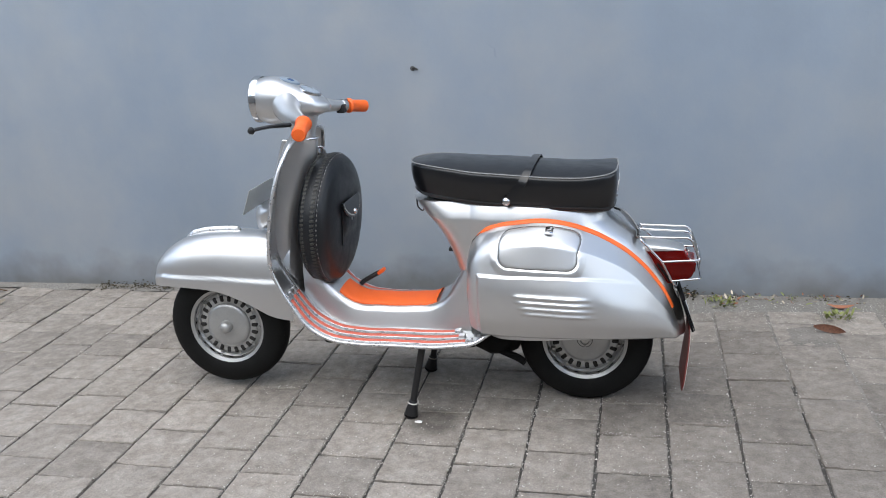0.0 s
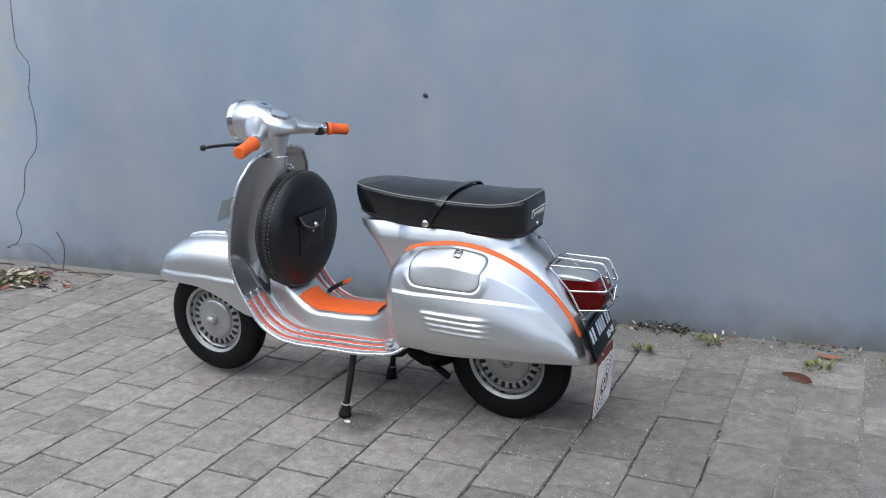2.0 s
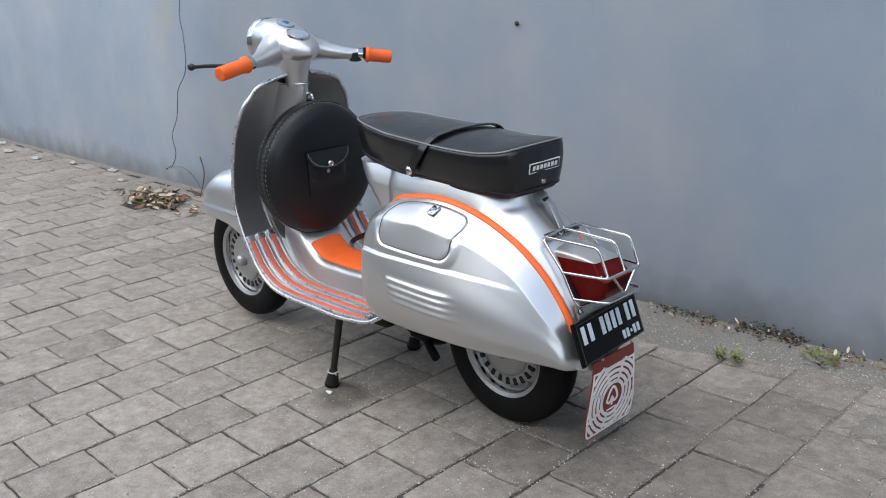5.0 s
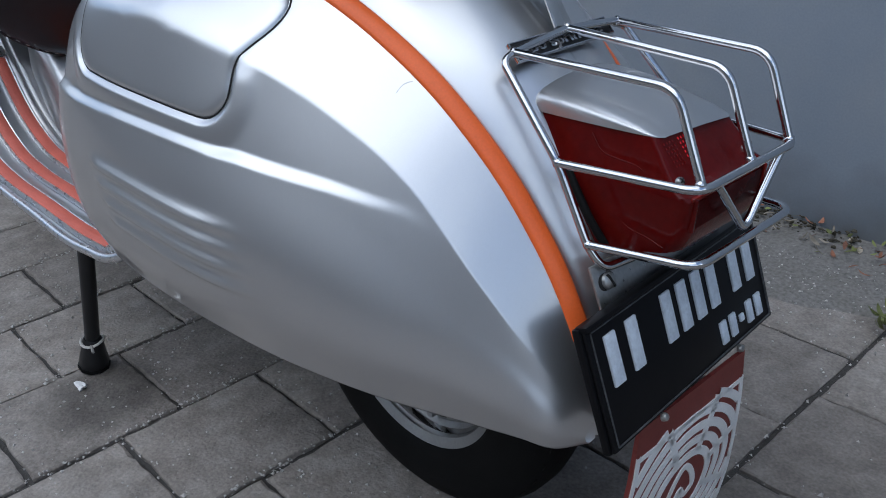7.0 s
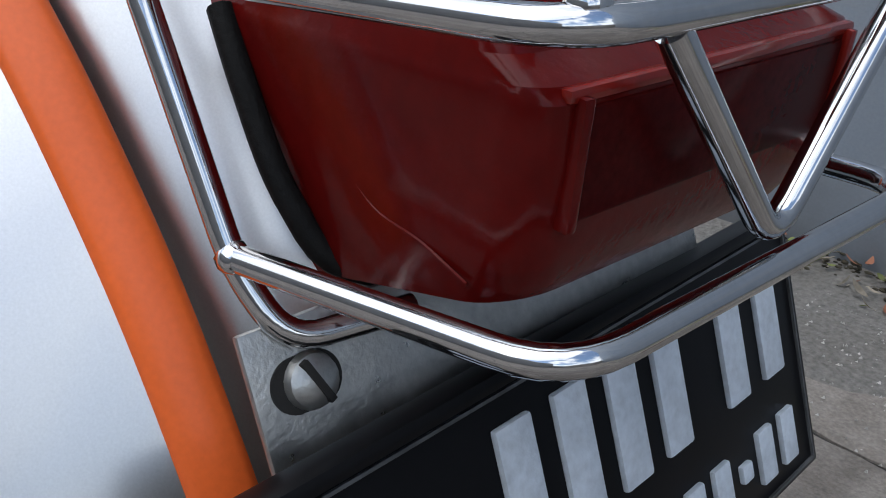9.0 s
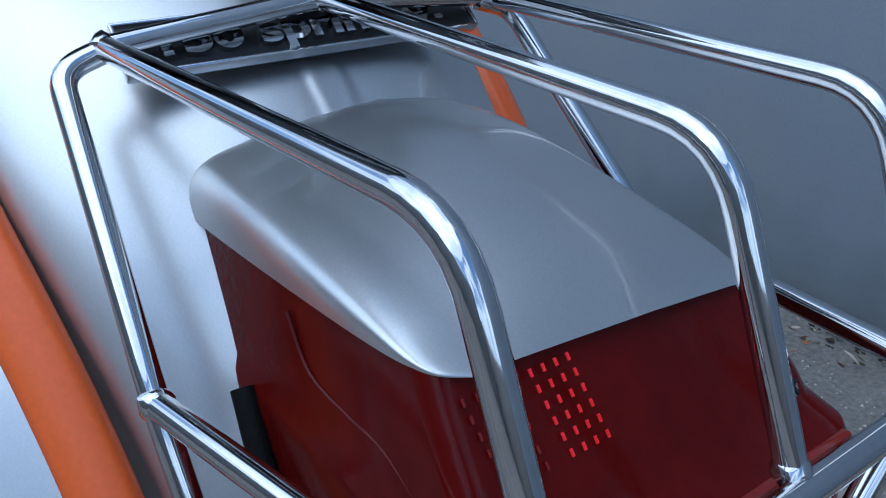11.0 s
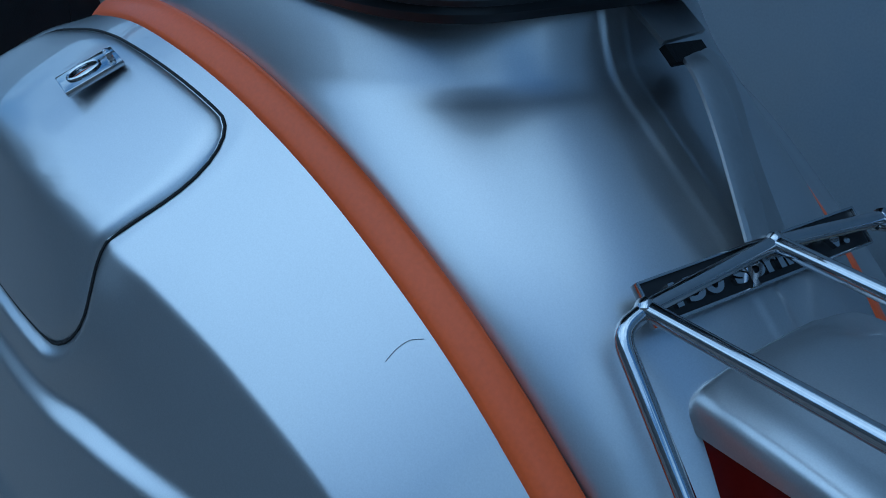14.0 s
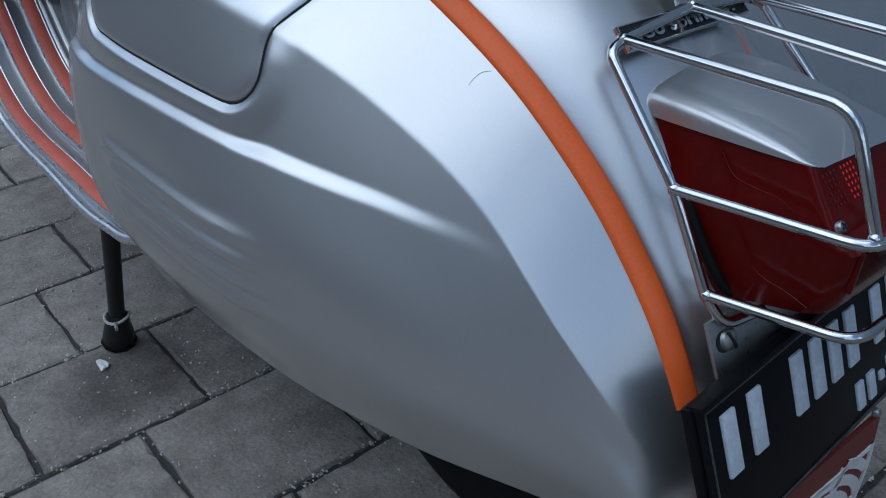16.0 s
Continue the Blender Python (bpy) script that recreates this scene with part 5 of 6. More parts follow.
for k in np.linspace(0, 1, 12):
    half = 0.084 * math.sqrt(max(1 - (k * 0.985) ** 2.6, 0.0004))
    P.append([(0.0575 + 0.016 * k, half * y - 0.007, 0.072 - 0.058 * k) for y in np.linspace(-1, 1, 17)])
flap = part("pocket_flap", placed(thick(P, 0.003), spare_turn), LEATHER, cover, "half-round black flap with a press stud", sharp=70)
for k in range(26):
    a = math.pi * (k + 0.5) / 26
    o = part("stitch", STITCH, THREAD, cover)
    o.matrix_basis = spare_turn @ Matrix.Translation((0.0595 + 0.0135 * math.sin(a), -0.078 * math.cos(a) - 0.007, 0.070 - 0.050 * math.sin(a))) @ Matrix.Rotation(-a + math.pi / 2, 4, "X") @ Matrix.Scale(0.75, 4)
part("stud", placed(lathe([(0.0, 0.006), (0.0035, 0.006), (0.005, 0.0035), (0.0075, 0.006), (0.0095, 0.004), (0.010, 0.0)], (0.0705, -0.009, 0.029), "x", 20), spare_turn), CHROME, flap, "ring-shaped steel press stud")
part("stud", placed(lathe([(0.0, 0.004), (0.006, 0.003), (0.0075, 0.0)], (0.059, -0.011, 0.004), "x", 14), spare_turn), STEEL, flap)

# ---- tail lamp ----
CELL_RED = material("lit_red_cell", (0.55, 0.010, 0.016), rough=0.2, coat=0.4, fine=0.05)
CELL_RED.node_tree.nodes["Principled BSDF"].inputs["Emission Color"].default_value = (1.0, 0.02, 0.03, 1)
CELL_RED.node_tree.nodes["Principled BSDF"].inputs["Emission Strength"].default_value = 0.22
# brighter red that puts the light on the lens lip into its colour
LENS_EDGE = material("lit_lens_edge", (0.20, 0.010, 0.006), rough=0.25, coat=0.3, fine=0.08, fine_scale=300, broad=0.15, broad_scale=60)
LENS_GLOW = material("red_cell", (0.20, 0.006, 0.006), rough=0.2, coat=0.4, fine=0.05)
def cap_row(x, half, top, depth, crown):
    """A rounded arch across the lamp, with a pressed ridge just off its middle; the rear edge falls a little to one side."""
    row = []
    for a in np.linspace(0, math.pi, 65):
        c, s_ = math.cos(a), math.sin(a)
        y = -half * math.copysign(abs(c) ** 0.46, c)
        z = top - depth + depth * s_**0.5 + crown * (0.25 * s_ + 0.75 * max(0.0, 1 - abs(y - 0.0085) / 0.046) + 0.50 * math.exp(-(((y - 0.0085) / 0.0032) ** 2)))
        row.append((x, y, z - 0.0085 * float(step(0.80, 0.906, x)) * (y + 0.0535) / 0.107))
    return row


# x, half width, shoulder, depth of the side band, crown
CAP = np.array([(0.7855, 0.0440, 0.5105, 0.0040, 0.0020), (0.7870, 0.0495, 0.5185, 0.0118, 0.0045), (0.7900, 0.0525, 0.5238, 0.0170, 0.0056), (0.7970, 0.0537, 0.5252, 0.0182, 0.0060),
                (0.8300, 0.0545, 0.5240, 0.0162, 0.0062), (0.8650, 0.0547, 0.5200, 0.0114, 0.0062), (0.8880, 0.0543, 0.5160, 0.0068, 0.0054), (0.8990, 0.0530, 0.5126, 0.0033, 0.0034),
                (0.9055, 0.0500, 0.5104, 0.0014, 0.0015), (0.9090, 0.0440, 0.5092, 0.0006, 0.0004)])
dense = curve_at(np.arange(len(CAP)), CAP, np.linspace(0, len(CAP) - 1, 55))
lamp = part("tail_lamp", sheet([cap_row(*q) for q in dense]), SILVER, scooter, "tail lamp with a silver cap over red glass", sharp=75)


def lens_row(z, x_rear, half, corner, x_body, fall=0.0):
    """Half-box ring of the lens: from the body round the rear to the body."""
    pts = [(x_body, -half * 0.98)]
    for a in np.linspace(0, 1, 7):
        t = a * math.pi / 2
        pts.append((x_rear - corner + corner * math.sin(t), -half + corner - corner * math.cos(t)))
    for y in np.linspace(-0.8, 0.8, 9):
        pts.append((x_rear, y * (half - corner)))
    for a in np.linspace(0, 1, 7):
        t = a * math.pi / 2
        pts.append((x_rear - corner + corner * math.cos(t), half - corner + corner * math.sin(t)))
    pts.append((x_body, half * 0.98))
    return [(x, y, z + fall * (x - x_rear) - 0.0085 * max(0.0, min(1.0, (z - 0.478) / 0.030)) * (y + 0.0535) / 0.107 * float(step(0.80, 0.90, x))) for x, y in pts]


lens_rows = [lens_row(*q) for q in ((0.5094, 0.9058, 0.0528, 0.007, 0.79), (0.504, 0.9090, 0.0533, 0.0065, 0.795), (0.492, 0.9170, 0.0545, 0.007, 0.80), (0.480, 0.9255, 0.0556, 0.008, 0.81),
                                    (0.4745, 0.9295, 0.0562, 0.009, 0.815), (0.4705, 0.939, 0.0580, 0.009, 0.82), (0.4675, 0.941, 0.0586, 0.010, 0.822), (0.455, 0.940, 0.0588, 0.011, 0.828, 0.06),
                                    (0.439, 0.9375, 0.0578, 0.012, 0.836, 0.16), (0.429, 0.9345, 0.0566, 0.013, 0.843, 0.24), (0.4240, 0.9315, 0.0550, 0.014, 0.847, 0.27), (0.4215, 0.926, 0.0510, 0.016, 0.849, 0.29), (0.4208, 0.912, 0.042, 0.016, 0.851, 0.30), (0.4203, 0.89, 0.02, 0.016, 0.853, 0.30))]
part("lens", sheet(lens_rows), LENS_RED, lamp, "deep red plastic lens", sharp=30)
part("reflector", block((0.003, 0.094, 0.0235), (0.9393, 0.000, 0.4550), 0.001, Matrix.Rotation(radians(5), 4, "Y")), LENS_DARK, lamp, "dark ribbed reflector window")
for y, mat in ((-0.0485, LENS_RED), (0.0490, LENS_EDGE)):
    part("reflector_frame", block((0.004, 0.003, 0.027), (0.9402, y, 0.4555), 0.0008, Matrix.Rotation(radians(5), 4, "Y")), mat, lamp)
part("reflector_frame", block((0.0036, 0.104, 0.0030), (0.9398, 0.0, 0.4690), 0.0013), LENS_EDGE, lamp)
for y in (-0.0485, 0.0425):
    at = Matrix.Translation((0.9268, y, 0.4795)) @ Matrix.Rotation(radians(-38), 4, "Y")
    sc = part("lens_screw", placed(lathe([(0.0, 0.0022), (0.0028, 0.0018), (0.0036, 0.0006), (0.0036, -0.003)], (0, 0, 0), "x", 14), at), STEEL, lamp, "cross-head screw")
    for turn in (0.0, math.pi / 2):
        part("screw_slot", placed(block((0.0012, 0.0052, 0.0009), (0.0021, 0, 0), 0), at @ Matrix.Rotation(turn + 0.5, 4, "X")), BLACK_MATT, sc)
# moulded lines on the lens side, and cells showing through its rear
for line in ([(0.850, 0.501), (0.860, 0.489), (0.877, 0.486), (0.892, 0.485), (0.906, 0.479)], [(0.880, 0.440), (0.890, 0.434), (0.908, 0.431), (0.922, 0.427)]):
    for sy in (-1, 1):
        part("moulded_line", tube(smooth_path([(x, sy * (0.0545 + (0.49 - z) * 0.05), z) for x, z in line], 5), 0.0005, 6), LENS_RED, lamp)
for r_ in range(6):
    for c_ in range(9):
        if c_ == 4:
            continue
        z = 0.5035 - 0.0031 * r_
        x = float(np.interp(z, [0.480, 0.492, 0.505, 0.512], [0.9257, 0.9173, 0.9088, 0.9048]))
        part("light_cell", placed(block((0.0004, 0.0007, 0.0018), (0, 0, 0), 0), Matrix.Translation((x + 0.0001, -0.047 + 0.0036 * c_ + 0.0006 * r_, z)) @ Matrix.Rotation(radians(-38), 4, "Y")), CELL_RED if c_ > 4 else LENS_GLOW, lamp)
# gasket along the body
gk = [(0.829, -0.0590, 0.470), (0.8425, -0.0612, 0.452), (0.8605, -0.0608, 0.426), (0.868, -0.0555, 0.4125), (0.873, -0.045, 0.4065), (0.876, 0.0, 0.405),
      (0.873, 0.045, 0.4065), (0.868, 0.0555, 0.4125), (0.8605, 0.0608, 0.426), (0.8425, 0.0612, 0.452), (0.829, 0.0590, 0.470)]
part("gasket", tube(smooth_path(gk, 5), 0.0036, 10), RUBBER, lamp, "black rubber gasket")

# ---- chrome rack round the lamp ----
rack = part("rack", tube([(0.7785, -0.066, 0.5550), (0.7765, 0.0, 0.5610), (0.7785, 0.069, 0.5560)], 0.0034, 12), CHROME, scooter, "chrome wire rack guarding the tail lamp")
A, B_, C_ = (0.7785, -0.066, 0.5550), (0.7765, 0.0025, 0.5615), (0.7785, 0.069, 0.5560)
bars = [
    [A, (0.926, -0.061, 0.5515), (0.951, -0.060, 0.487)],
    [B_, (0.926, 0.005, 0.5520), (0.951, 0.006, 0.487)],
    [C_, (0.926, 0.065, 0.5515), (0.951, 0.064, 0.487)],
]
for q in bars:
    part("bar", tube(rounded_path(q, 0.0155), 0.0035, 12), CHROME, rack)
for sy in (-1, 1):
    side_bar = [(0.7785, sy * 0.064, 0.5550), (0.7795, sy * 0.079, 0.5505), (0.843, sy * 0.0865, 0.484), (0.873, sy * 0.084, 0.420), (0.884, sy * 0.078, 0.4035), (0.889, sy * 0.045, 0.4035)]
    part("side_bar", tube(rounded_path(side_bar, 0.012), 0.0035, 12), CHROME, rack)
up_loop = [(0.843, -0.0865, 0.484), (0.955, -0.068, 0.4845), (0.955, 0.070, 0.4845), (0.843, 0.0865, 0.484)]
low_loop = [(0.873, -0.084, 0.423), (0.957, -0.066, 0.4255), (0.957, 0.074, 0.4255), (0.873, 0.084, 0.423)]
part("upper_loop", tube(rounded_path(up_loop, 0.016), 0.0035, 12), CHROME, rack)
part("lower_loop", tube(rounded_path(low_loop, 0.016), 0.0035, 12), CHROME, rack)
part("v_brace", tube(rounded_path([(0.954, -0.043, 0.482), (0.954, 0.003, 0.4305), (0.954, 0.046, 0.482)], 0.010), 0.0034, 12), CHROME, rack)
for q in (A, B_, C_, (0.951, -0.061, 0.487), (0.951, 0.006, 0.487), (0.951, 0.064, 0.487), (0.843, -0.0865, 0.484), (0.873, -0.084, 0.423), (0.843, 0.0865, 0.484), (0.873, 0.084, 0.423)):
    ico = bmesh.new()
    bmesh.ops.create_icosphere(ico, subdivisions=2, radius=0.0044)
    for v in ico.verts:
        v.co = v.co * (1 + 0.18 * noise.noise(v.co * 400 + Vector(q) * 50)) + Vector(q)
    part("weld", ico, CHROME, rack)
# bent strip from the rack up under the seat
left_edge = smooth_path([(0.7215, 0.0035, 0.6212), (0.7295, 0.0008, 0.6172), (0.7386, -0.0020, 0.6095), (0.7490, -0.0045, 0.5970), (0.7610, -0.0072, 0.5800), (0.7720, -0.0092, 0.5628)], 6)
crease = smooth_path([(0.7165, 0.0170, 0.6215), (0.7265, 0.0150, 0.6178), (0.7370, 0.0128, 0.6098), (0.7480, 0.0098, 0.5970), (0.7610, 0.0065, 0.5795), (0.7720, 0.0040, 0.5618)], 6)
right_edge = smooth_path([(0.6970, 0.0435, 0.6160), (0.7090, 0.0405, 0.6122), (0.7210, 0.0370, 0.6024), (0.7330, 0.0325, 0.5888), (0.7480, 0.0280, 0.5716), (0.7640, 0.0235, 0.5552)], 6)
P = []
for l_, m_, r_ in zip(left_edge, crease, right_edge):
    l_, m_, r_ = np.array(l_), np.array(m_), np.array(r_)
    P.append([l_, l_ * 0.88 + m_ * 0.12 + np.array([0.0004, 0, 0.0004]), l_ * 0.5 + m_ * 0.5 + np.array([0.0005, 0, 0.0005]), l_ * 0.1 + m_ * 0.9, m_ * 0.85 + r_ * 0.15 - np.array([0.0006, 0, 0.0006]), m_ * 0.5 + r_ * 0.5, r_])
part("strip_bracket", thick(P, -0.0022), STRIP_STEEL, rack, "bent steel strip holding the rack under the seat", sharp=16)
P = []
for k in np.linspace(0, 1, 9):
    a, b = np.array((0.6740 + 0.0400 * k, 0.0020 - 0.0040 * k, 0.6490 - 0.0215 * k)), np.array((0.6650 + 0.0290 * k, 0.0440, 0.6440 - 0.0205 * k))
    P.append([a + (b - a) * y for y in np.linspace(0, 1, 6)])
part("bracket_tab", thick(P, -0.0022), STRIP_STEEL, rack, "steel tab under the seat", sharp=50)
# added black sheet: the shade in the slit between tab and strip
P = [[np.array((0.7120, -0.0010, 0.6255)) * (1 - y) + np.array((0.6945, 0.0400, 0.6195)) * y + k * np.array((0.0065, 0.0012, -0.0065)) for y in np.linspace(0, 1, 6)] for k in np.linspace(0, 1, 3)]
part("packing", thick(P, -0.003), RUBBER, rack, "black sheet standing for the shade in the slit between tab and strip")

# ---- name plate on the tail ----
name_turn = Matrix.Translation((0.7722, 0.001, 0.5512)) @ Matrix.Rotation(radians(45), 4, "Y")
badge = part("model_badge", placed(block((0.0175, 0.122, 0.004), (0, 0, 0), 0.001), name_turn), BLACK, scooter, "long black badge with raised chrome lettering and rim")
for dx in (-0.0083, 0.0083):
    part("rim", placed(block((0.0012, 0.124, 0.0045), (dx, 0, 0.0008), 0.0005), name_turn), CHROME, badge)
for dy in (-0.0615, 0.0615):
    part("rim", placed(block((0.0175, 0.0012, 0.0045), (0, dy, 0.0008), 0.0005), name_turn), CHROME, badge)
txt = bpy.data.curves.new("lettering", "FONT")
txt.body = "150 sprint  v."
txt.size = 0.0128
txt.extrude = 0.0012
txt.offset = 0.0004
txt.align_x, txt.align_y = "CENTER", "CENTER"
txt_ob = new("lettering_source", txt)
bpy.context.view_layer.update()
me = bpy.data.meshes.new_from_object(txt_ob.evaluated_get(bpy.context.evaluated_depsgraph_get()))
bpy.data.objects.remove(txt_ob)
me.name = "lettering"
me.materials.clear()
me.materials.append(CHROME)
o = part("lettering", me, CHROME, badge, "raised chrome letters")
o.matrix_basis = name_turn @ Matrix.Translation((0.001, -0.003, 0.0032)) @ Matrix.Rotation(radians(90), 4, "Z") @ Matrix.Scale(1.5, 4, (1, 0, 0))

# ---- number plate, with plain bars for its characters ----
plate_turn = Matrix.Translation((0.9125, 0.005, 0.3300)) @ Matrix.Rotation(radians(3.6), 4, "Z") @ Matrix.Rotation(radians(-18.5), 4, "Y")
plate = part("number_plate", placed(block((0.003, 0.268, 0.1035), (0.002, -0.0015, 0.0005), 0.0012), plate_turn), PLATE_BLACK, scooter, "black number plate with pale embossed bars, bottom tipped back")
part("backing", placed(block((0.007, 0.272, 0.106), (-0.0035, -0.002, 0.0005), 0.002), plate_turn), PLATE_BLACK, plate)
part("top_lip", placed(block((0.012, 0.270, 0.005), (0.001, -0.001, 0.0525), 0.002), plate_turn), PLATE_BLACK, plate)
BAR_WHITE = material("plate_white", (0.55, 0.60, 0.66), rough=0.45, fine=0.1, fine_scale=300, broad=0.15, broad_scale=60, bump=0.0006, bump_scale=300)
for y in (-0.110, -0.081, -0.030, -0.006, 0.018, 0.042, 0.081, 0.107):
    part("plate_bar", placed(block((0.003, 0.0145, 0.043), (0.0042, y, 0.018), 0.0012), plate_turn), BAR_WHITE, plate)
for y in (0.045, 0.062, 0.093, 0.110):
    part("plate_bar", placed(block((0.003, 0.0105, 0.021), (0.0042, y, -0.030), 0.001), plate_turn), BAR_WHITE, plate)
part("plate_bar", placed(block((0.003, 0.007, 0.007), (0.0042, 0.078, -0.030), 0.001), plate_turn), BAR_WHITE, plate)
# thin pressed border line
BORDER_GREY = material("worn_border", (0.07, 0.072, 0.075), rough=0.5, fine=0.3, fine_scale=120, broad=0.4, broad_scale=30)
for dy, dz, sy, sz in ((-0.1300, 0, 0.0010, 0.096), (0.1280, 0, 0.0010, 0.096), (-0.001, 0.048, 0.258, 0.0010), (-0.001, -0.048, 0.258, 0.0010)):
    part("border", placed(block((0.0016, sy, sz), (0.0038, dy, dz), 0), plate_turn), BORDER_GREY, plate)
for y in (-0.066, 0.066):
    part("plate_bolt", placed(lathe([(0.0, 0.005), (0.0030, 0.0044), (0.0038, 0.002), (0.0038, 0)], (0.002, y, -0.0555), "x", 14), plate_turn), STEEL, plate)
def oblong(length, height, thickness, at):
    """A flat pill shape that faces x."""
    bm_ = bmesh.new()
    r_, c_ = height / 2, (length - height) / 2
    ring = [(math.copysign(c_, math.cos(a)) + r_ * math.cos(a), r_ * math.sin(a)) for a in np.linspace(0.03, 2 * math.pi + 0.03, 33)[:-1]]
    front = [bm_.verts.new((at[0] + thickness, at[1] + y, at[2] + z)) for y, z in ring]
    back = [bm_.verts.new((at[0] - thickness, at[1] + y, at[2] + z)) for y, z in ring]
    bm_.faces.new(front)
    for k in range(32):
        bm_.faces.new((front[k], back[k], back[(k + 1) % 32], front[(k + 1) % 32]))
    return bm_


hold_turn = Matrix.Translation((0.8830, -0.001, 0.3920)) @ Matrix.Rotation(radians(-22), 4, "Y")
holder = part("plate_bracket", placed(block((0.003, 0.172, 0.037), (0, -0.0015, -0.0035), 0.001), hold_turn), STEEL, plate, "worn zinc bracket with a slotted screw")
y = -0.0725
part("slot_hole", placed(oblong(0.0195, 0.0140, 0.0006, (0.0015, y - 0.001, -0.001)), hold_turn), BLACK_MATT, holder)
sc = part("screw", placed(lathe([(0.0, 0.0040), (0.0045, 0.0037), (0.0066, 0.0024), (0.0074, 0.0)], (0.002, y, -0.001), "x", 20), hold_turn), STEEL, holder, "slotted round-head screw")
part("slot", placed(block((0.002, 0.0020, 0.0125), (0.0056, 0, 0), 0.0002), hold_turn @ Matrix.Translation((0, y, -0.001)) @ Matrix.Rotation(radians(24), 4, "X")), BLACK_MATT, holder)

# ---- mud flap ----
fz = np.linspace(0.272, 0.062, 20)


def flap_x(z):
    return np.interp(z, [0.06, 0.10, 0.16, 0.22, 0.28], [0.910, 0.916, 0.9235, 0.929, 0.930])


def flap_half(z):
    return np.interp(z, [0.06, 0.066, 0.08, 0.12, 0.20, 0.28], [0.080, 0.090, 0.0975, 0.100, 0.090, 0.080])


P = [[(float(flap_x(z)), float(flap_half(z)) * y, z) for y in np.linspace(-1, 1, 15)] for z in fz]
flapo = part("mud_flap", thick(P, 0.004), MAROON, scooter, "maroon rubber mud flap with a white ring pattern", sharp=60)
FC = (0.002, 0.150)


def flap_strip(points, width, name="ring_mark"):
    """A flat white strip that follows the flap's face."""
    rows_ = []
    q = np.asarray(points)
    t = np.gradient(q, axis=0)
    t /= np.maximum(np.linalg.norm(t, axis=1, keepdims=True), 1e-9)
    nrm = np.stack([-t[:, 1], t[:, 0]], 1)
    for (y, z), (ny_, nz_) in zip(q, nrm):
        r_ = []
        for wv in (-width, width):
            yy, zz = y + ny_ * wv, z + nz_ * wv
            r_.append((float(flap_x(zz)) + 0.0012, yy, zz))
        rows_.append(r_)
    bm_ = bmesh.new()
    top_ = [[bm_.verts.new(v) for v in r_] for r_ in rows_]
    low_ = [[bm_.verts.new((v[0] - 0.0016, v[1], v[2])) for v in r_] for r_ in rows_]
    for k in range(len(rows_) - 1):
        bm_.faces.new((top_[k][0], top_[k + 1][0], top_[k + 1][1], top_[k][1]))
        bm_.faces.new((top_[k][0], low_[k][0], low_[k + 1][0], top_[k + 1][0]))
        bm_.faces.new((top_[k][1], top_[k + 1][1], low_[k + 1][1], low_[k][1]))
    part(name, bm_, WHITE_PRINT, flapo)


def inside_flap(y, z, margin=0.006):
    return 0.066 + margin * 0.5 < z < 0.246 and abs(y) < flap_half(z) - margin


for r_ in (0.045, 0.060, 0.075, 0.090, 0.105):
    pts_ = []
    for a in np.linspace(0, 2 * math.pi, 97):
        y, z = FC[0] + r_ * math.cos(a), FC[1] + r_ * 0.98 * math.sin(a)
        if inside_flap(y, z):
            pts_.append((y, z))
        else:
            if len(pts_) > 2:
                flap_strip(pts_, 0.0046)
            pts_ = []
    if len(pts_) > 2:
        flap_strip(pts_, 0.0046)
for k in range(8):
    a = 2 * math.pi * (k + 0.5) / 8 if k % 2 else 2 * math.pi * k / 8 + 0.38
    pts_ = [(FC[0] + r_ * math.cos(a), FC[1] + r_ * math.sin(a)) for r_ in np.linspace(0.044, 0.115, 12)]
    pts_ = [q for q in pts_ if inside_flap(*q)]
    if len(pts_) > 2:
        flap_strip(pts_, 0.0042)
edge_pts = [(-float(flap_half(z)) + 0.004, z) for z in np.linspace(0.244, 0.075, 24)] + [(y, 0.0685) for y in np.linspace(-0.085, 0.085, 16)] + [(float(flap_half(z)) - 0.004, z) for z in np.linspace(0.075, 0.244, 24)]
flap_strip(edge_pts, 0.0028)
flap_strip([(y, 0.240) for y in np.linspace(-0.08, 0.08, 12)], 0.0022)
# plain leaf-shaped emblem
leaf_line = smooth_path([(0.0, 0.0, -0.020), (0.0, 0.0, 0.002), (0.0, -0.011, -0.011), (0.0, -0.021, -0.005), (0.0, -0.018, 0.009), (0.0, 0.0, 0.031), (0.0, 0.018, 0.009), (0.0, 0.021, -0.005), (0.0, 0.011, -0.011), (0.0, 0.0, 0.002)], 6)
flap_strip([(FC[0] + q[1], FC[1] + q[2]) for q in leaf_line], 0.0034, "emblem")
flap_strip([(y, FC[1] - 0.030) for y in np.linspace(-0.018, 0.022, 8)], 0.0022, "emblem")
hair = []
for x, z in ((0.7160, 0.5265), (0.7160, 0.5305), (0.7175, 0.5330), (0.7205, 0.5335)):
    col = cowl_surface(np.interp([x], COWL_X[3:], COWL_S[3:]), np.linspace(0, 4, 200))[0]
    hair.append((x, -float(np.interp(-z, -col[:, 2], col[:, 1])) - 0.0003, z + 0.0003))
hair = smooth_path(hair, 5)
part("fine_hair", tube(hair, 0.00011, 5), BLACK, scooter, "fine dark hair stuck to the paint")

part("corner_bolt", lathe([(0.0, 0.008), (0.006, 0.007), (0.008, 0.003), (0.008, 0.0)], (0.30, -0.2, 0.275), "z", 12), STEEL, scooter)

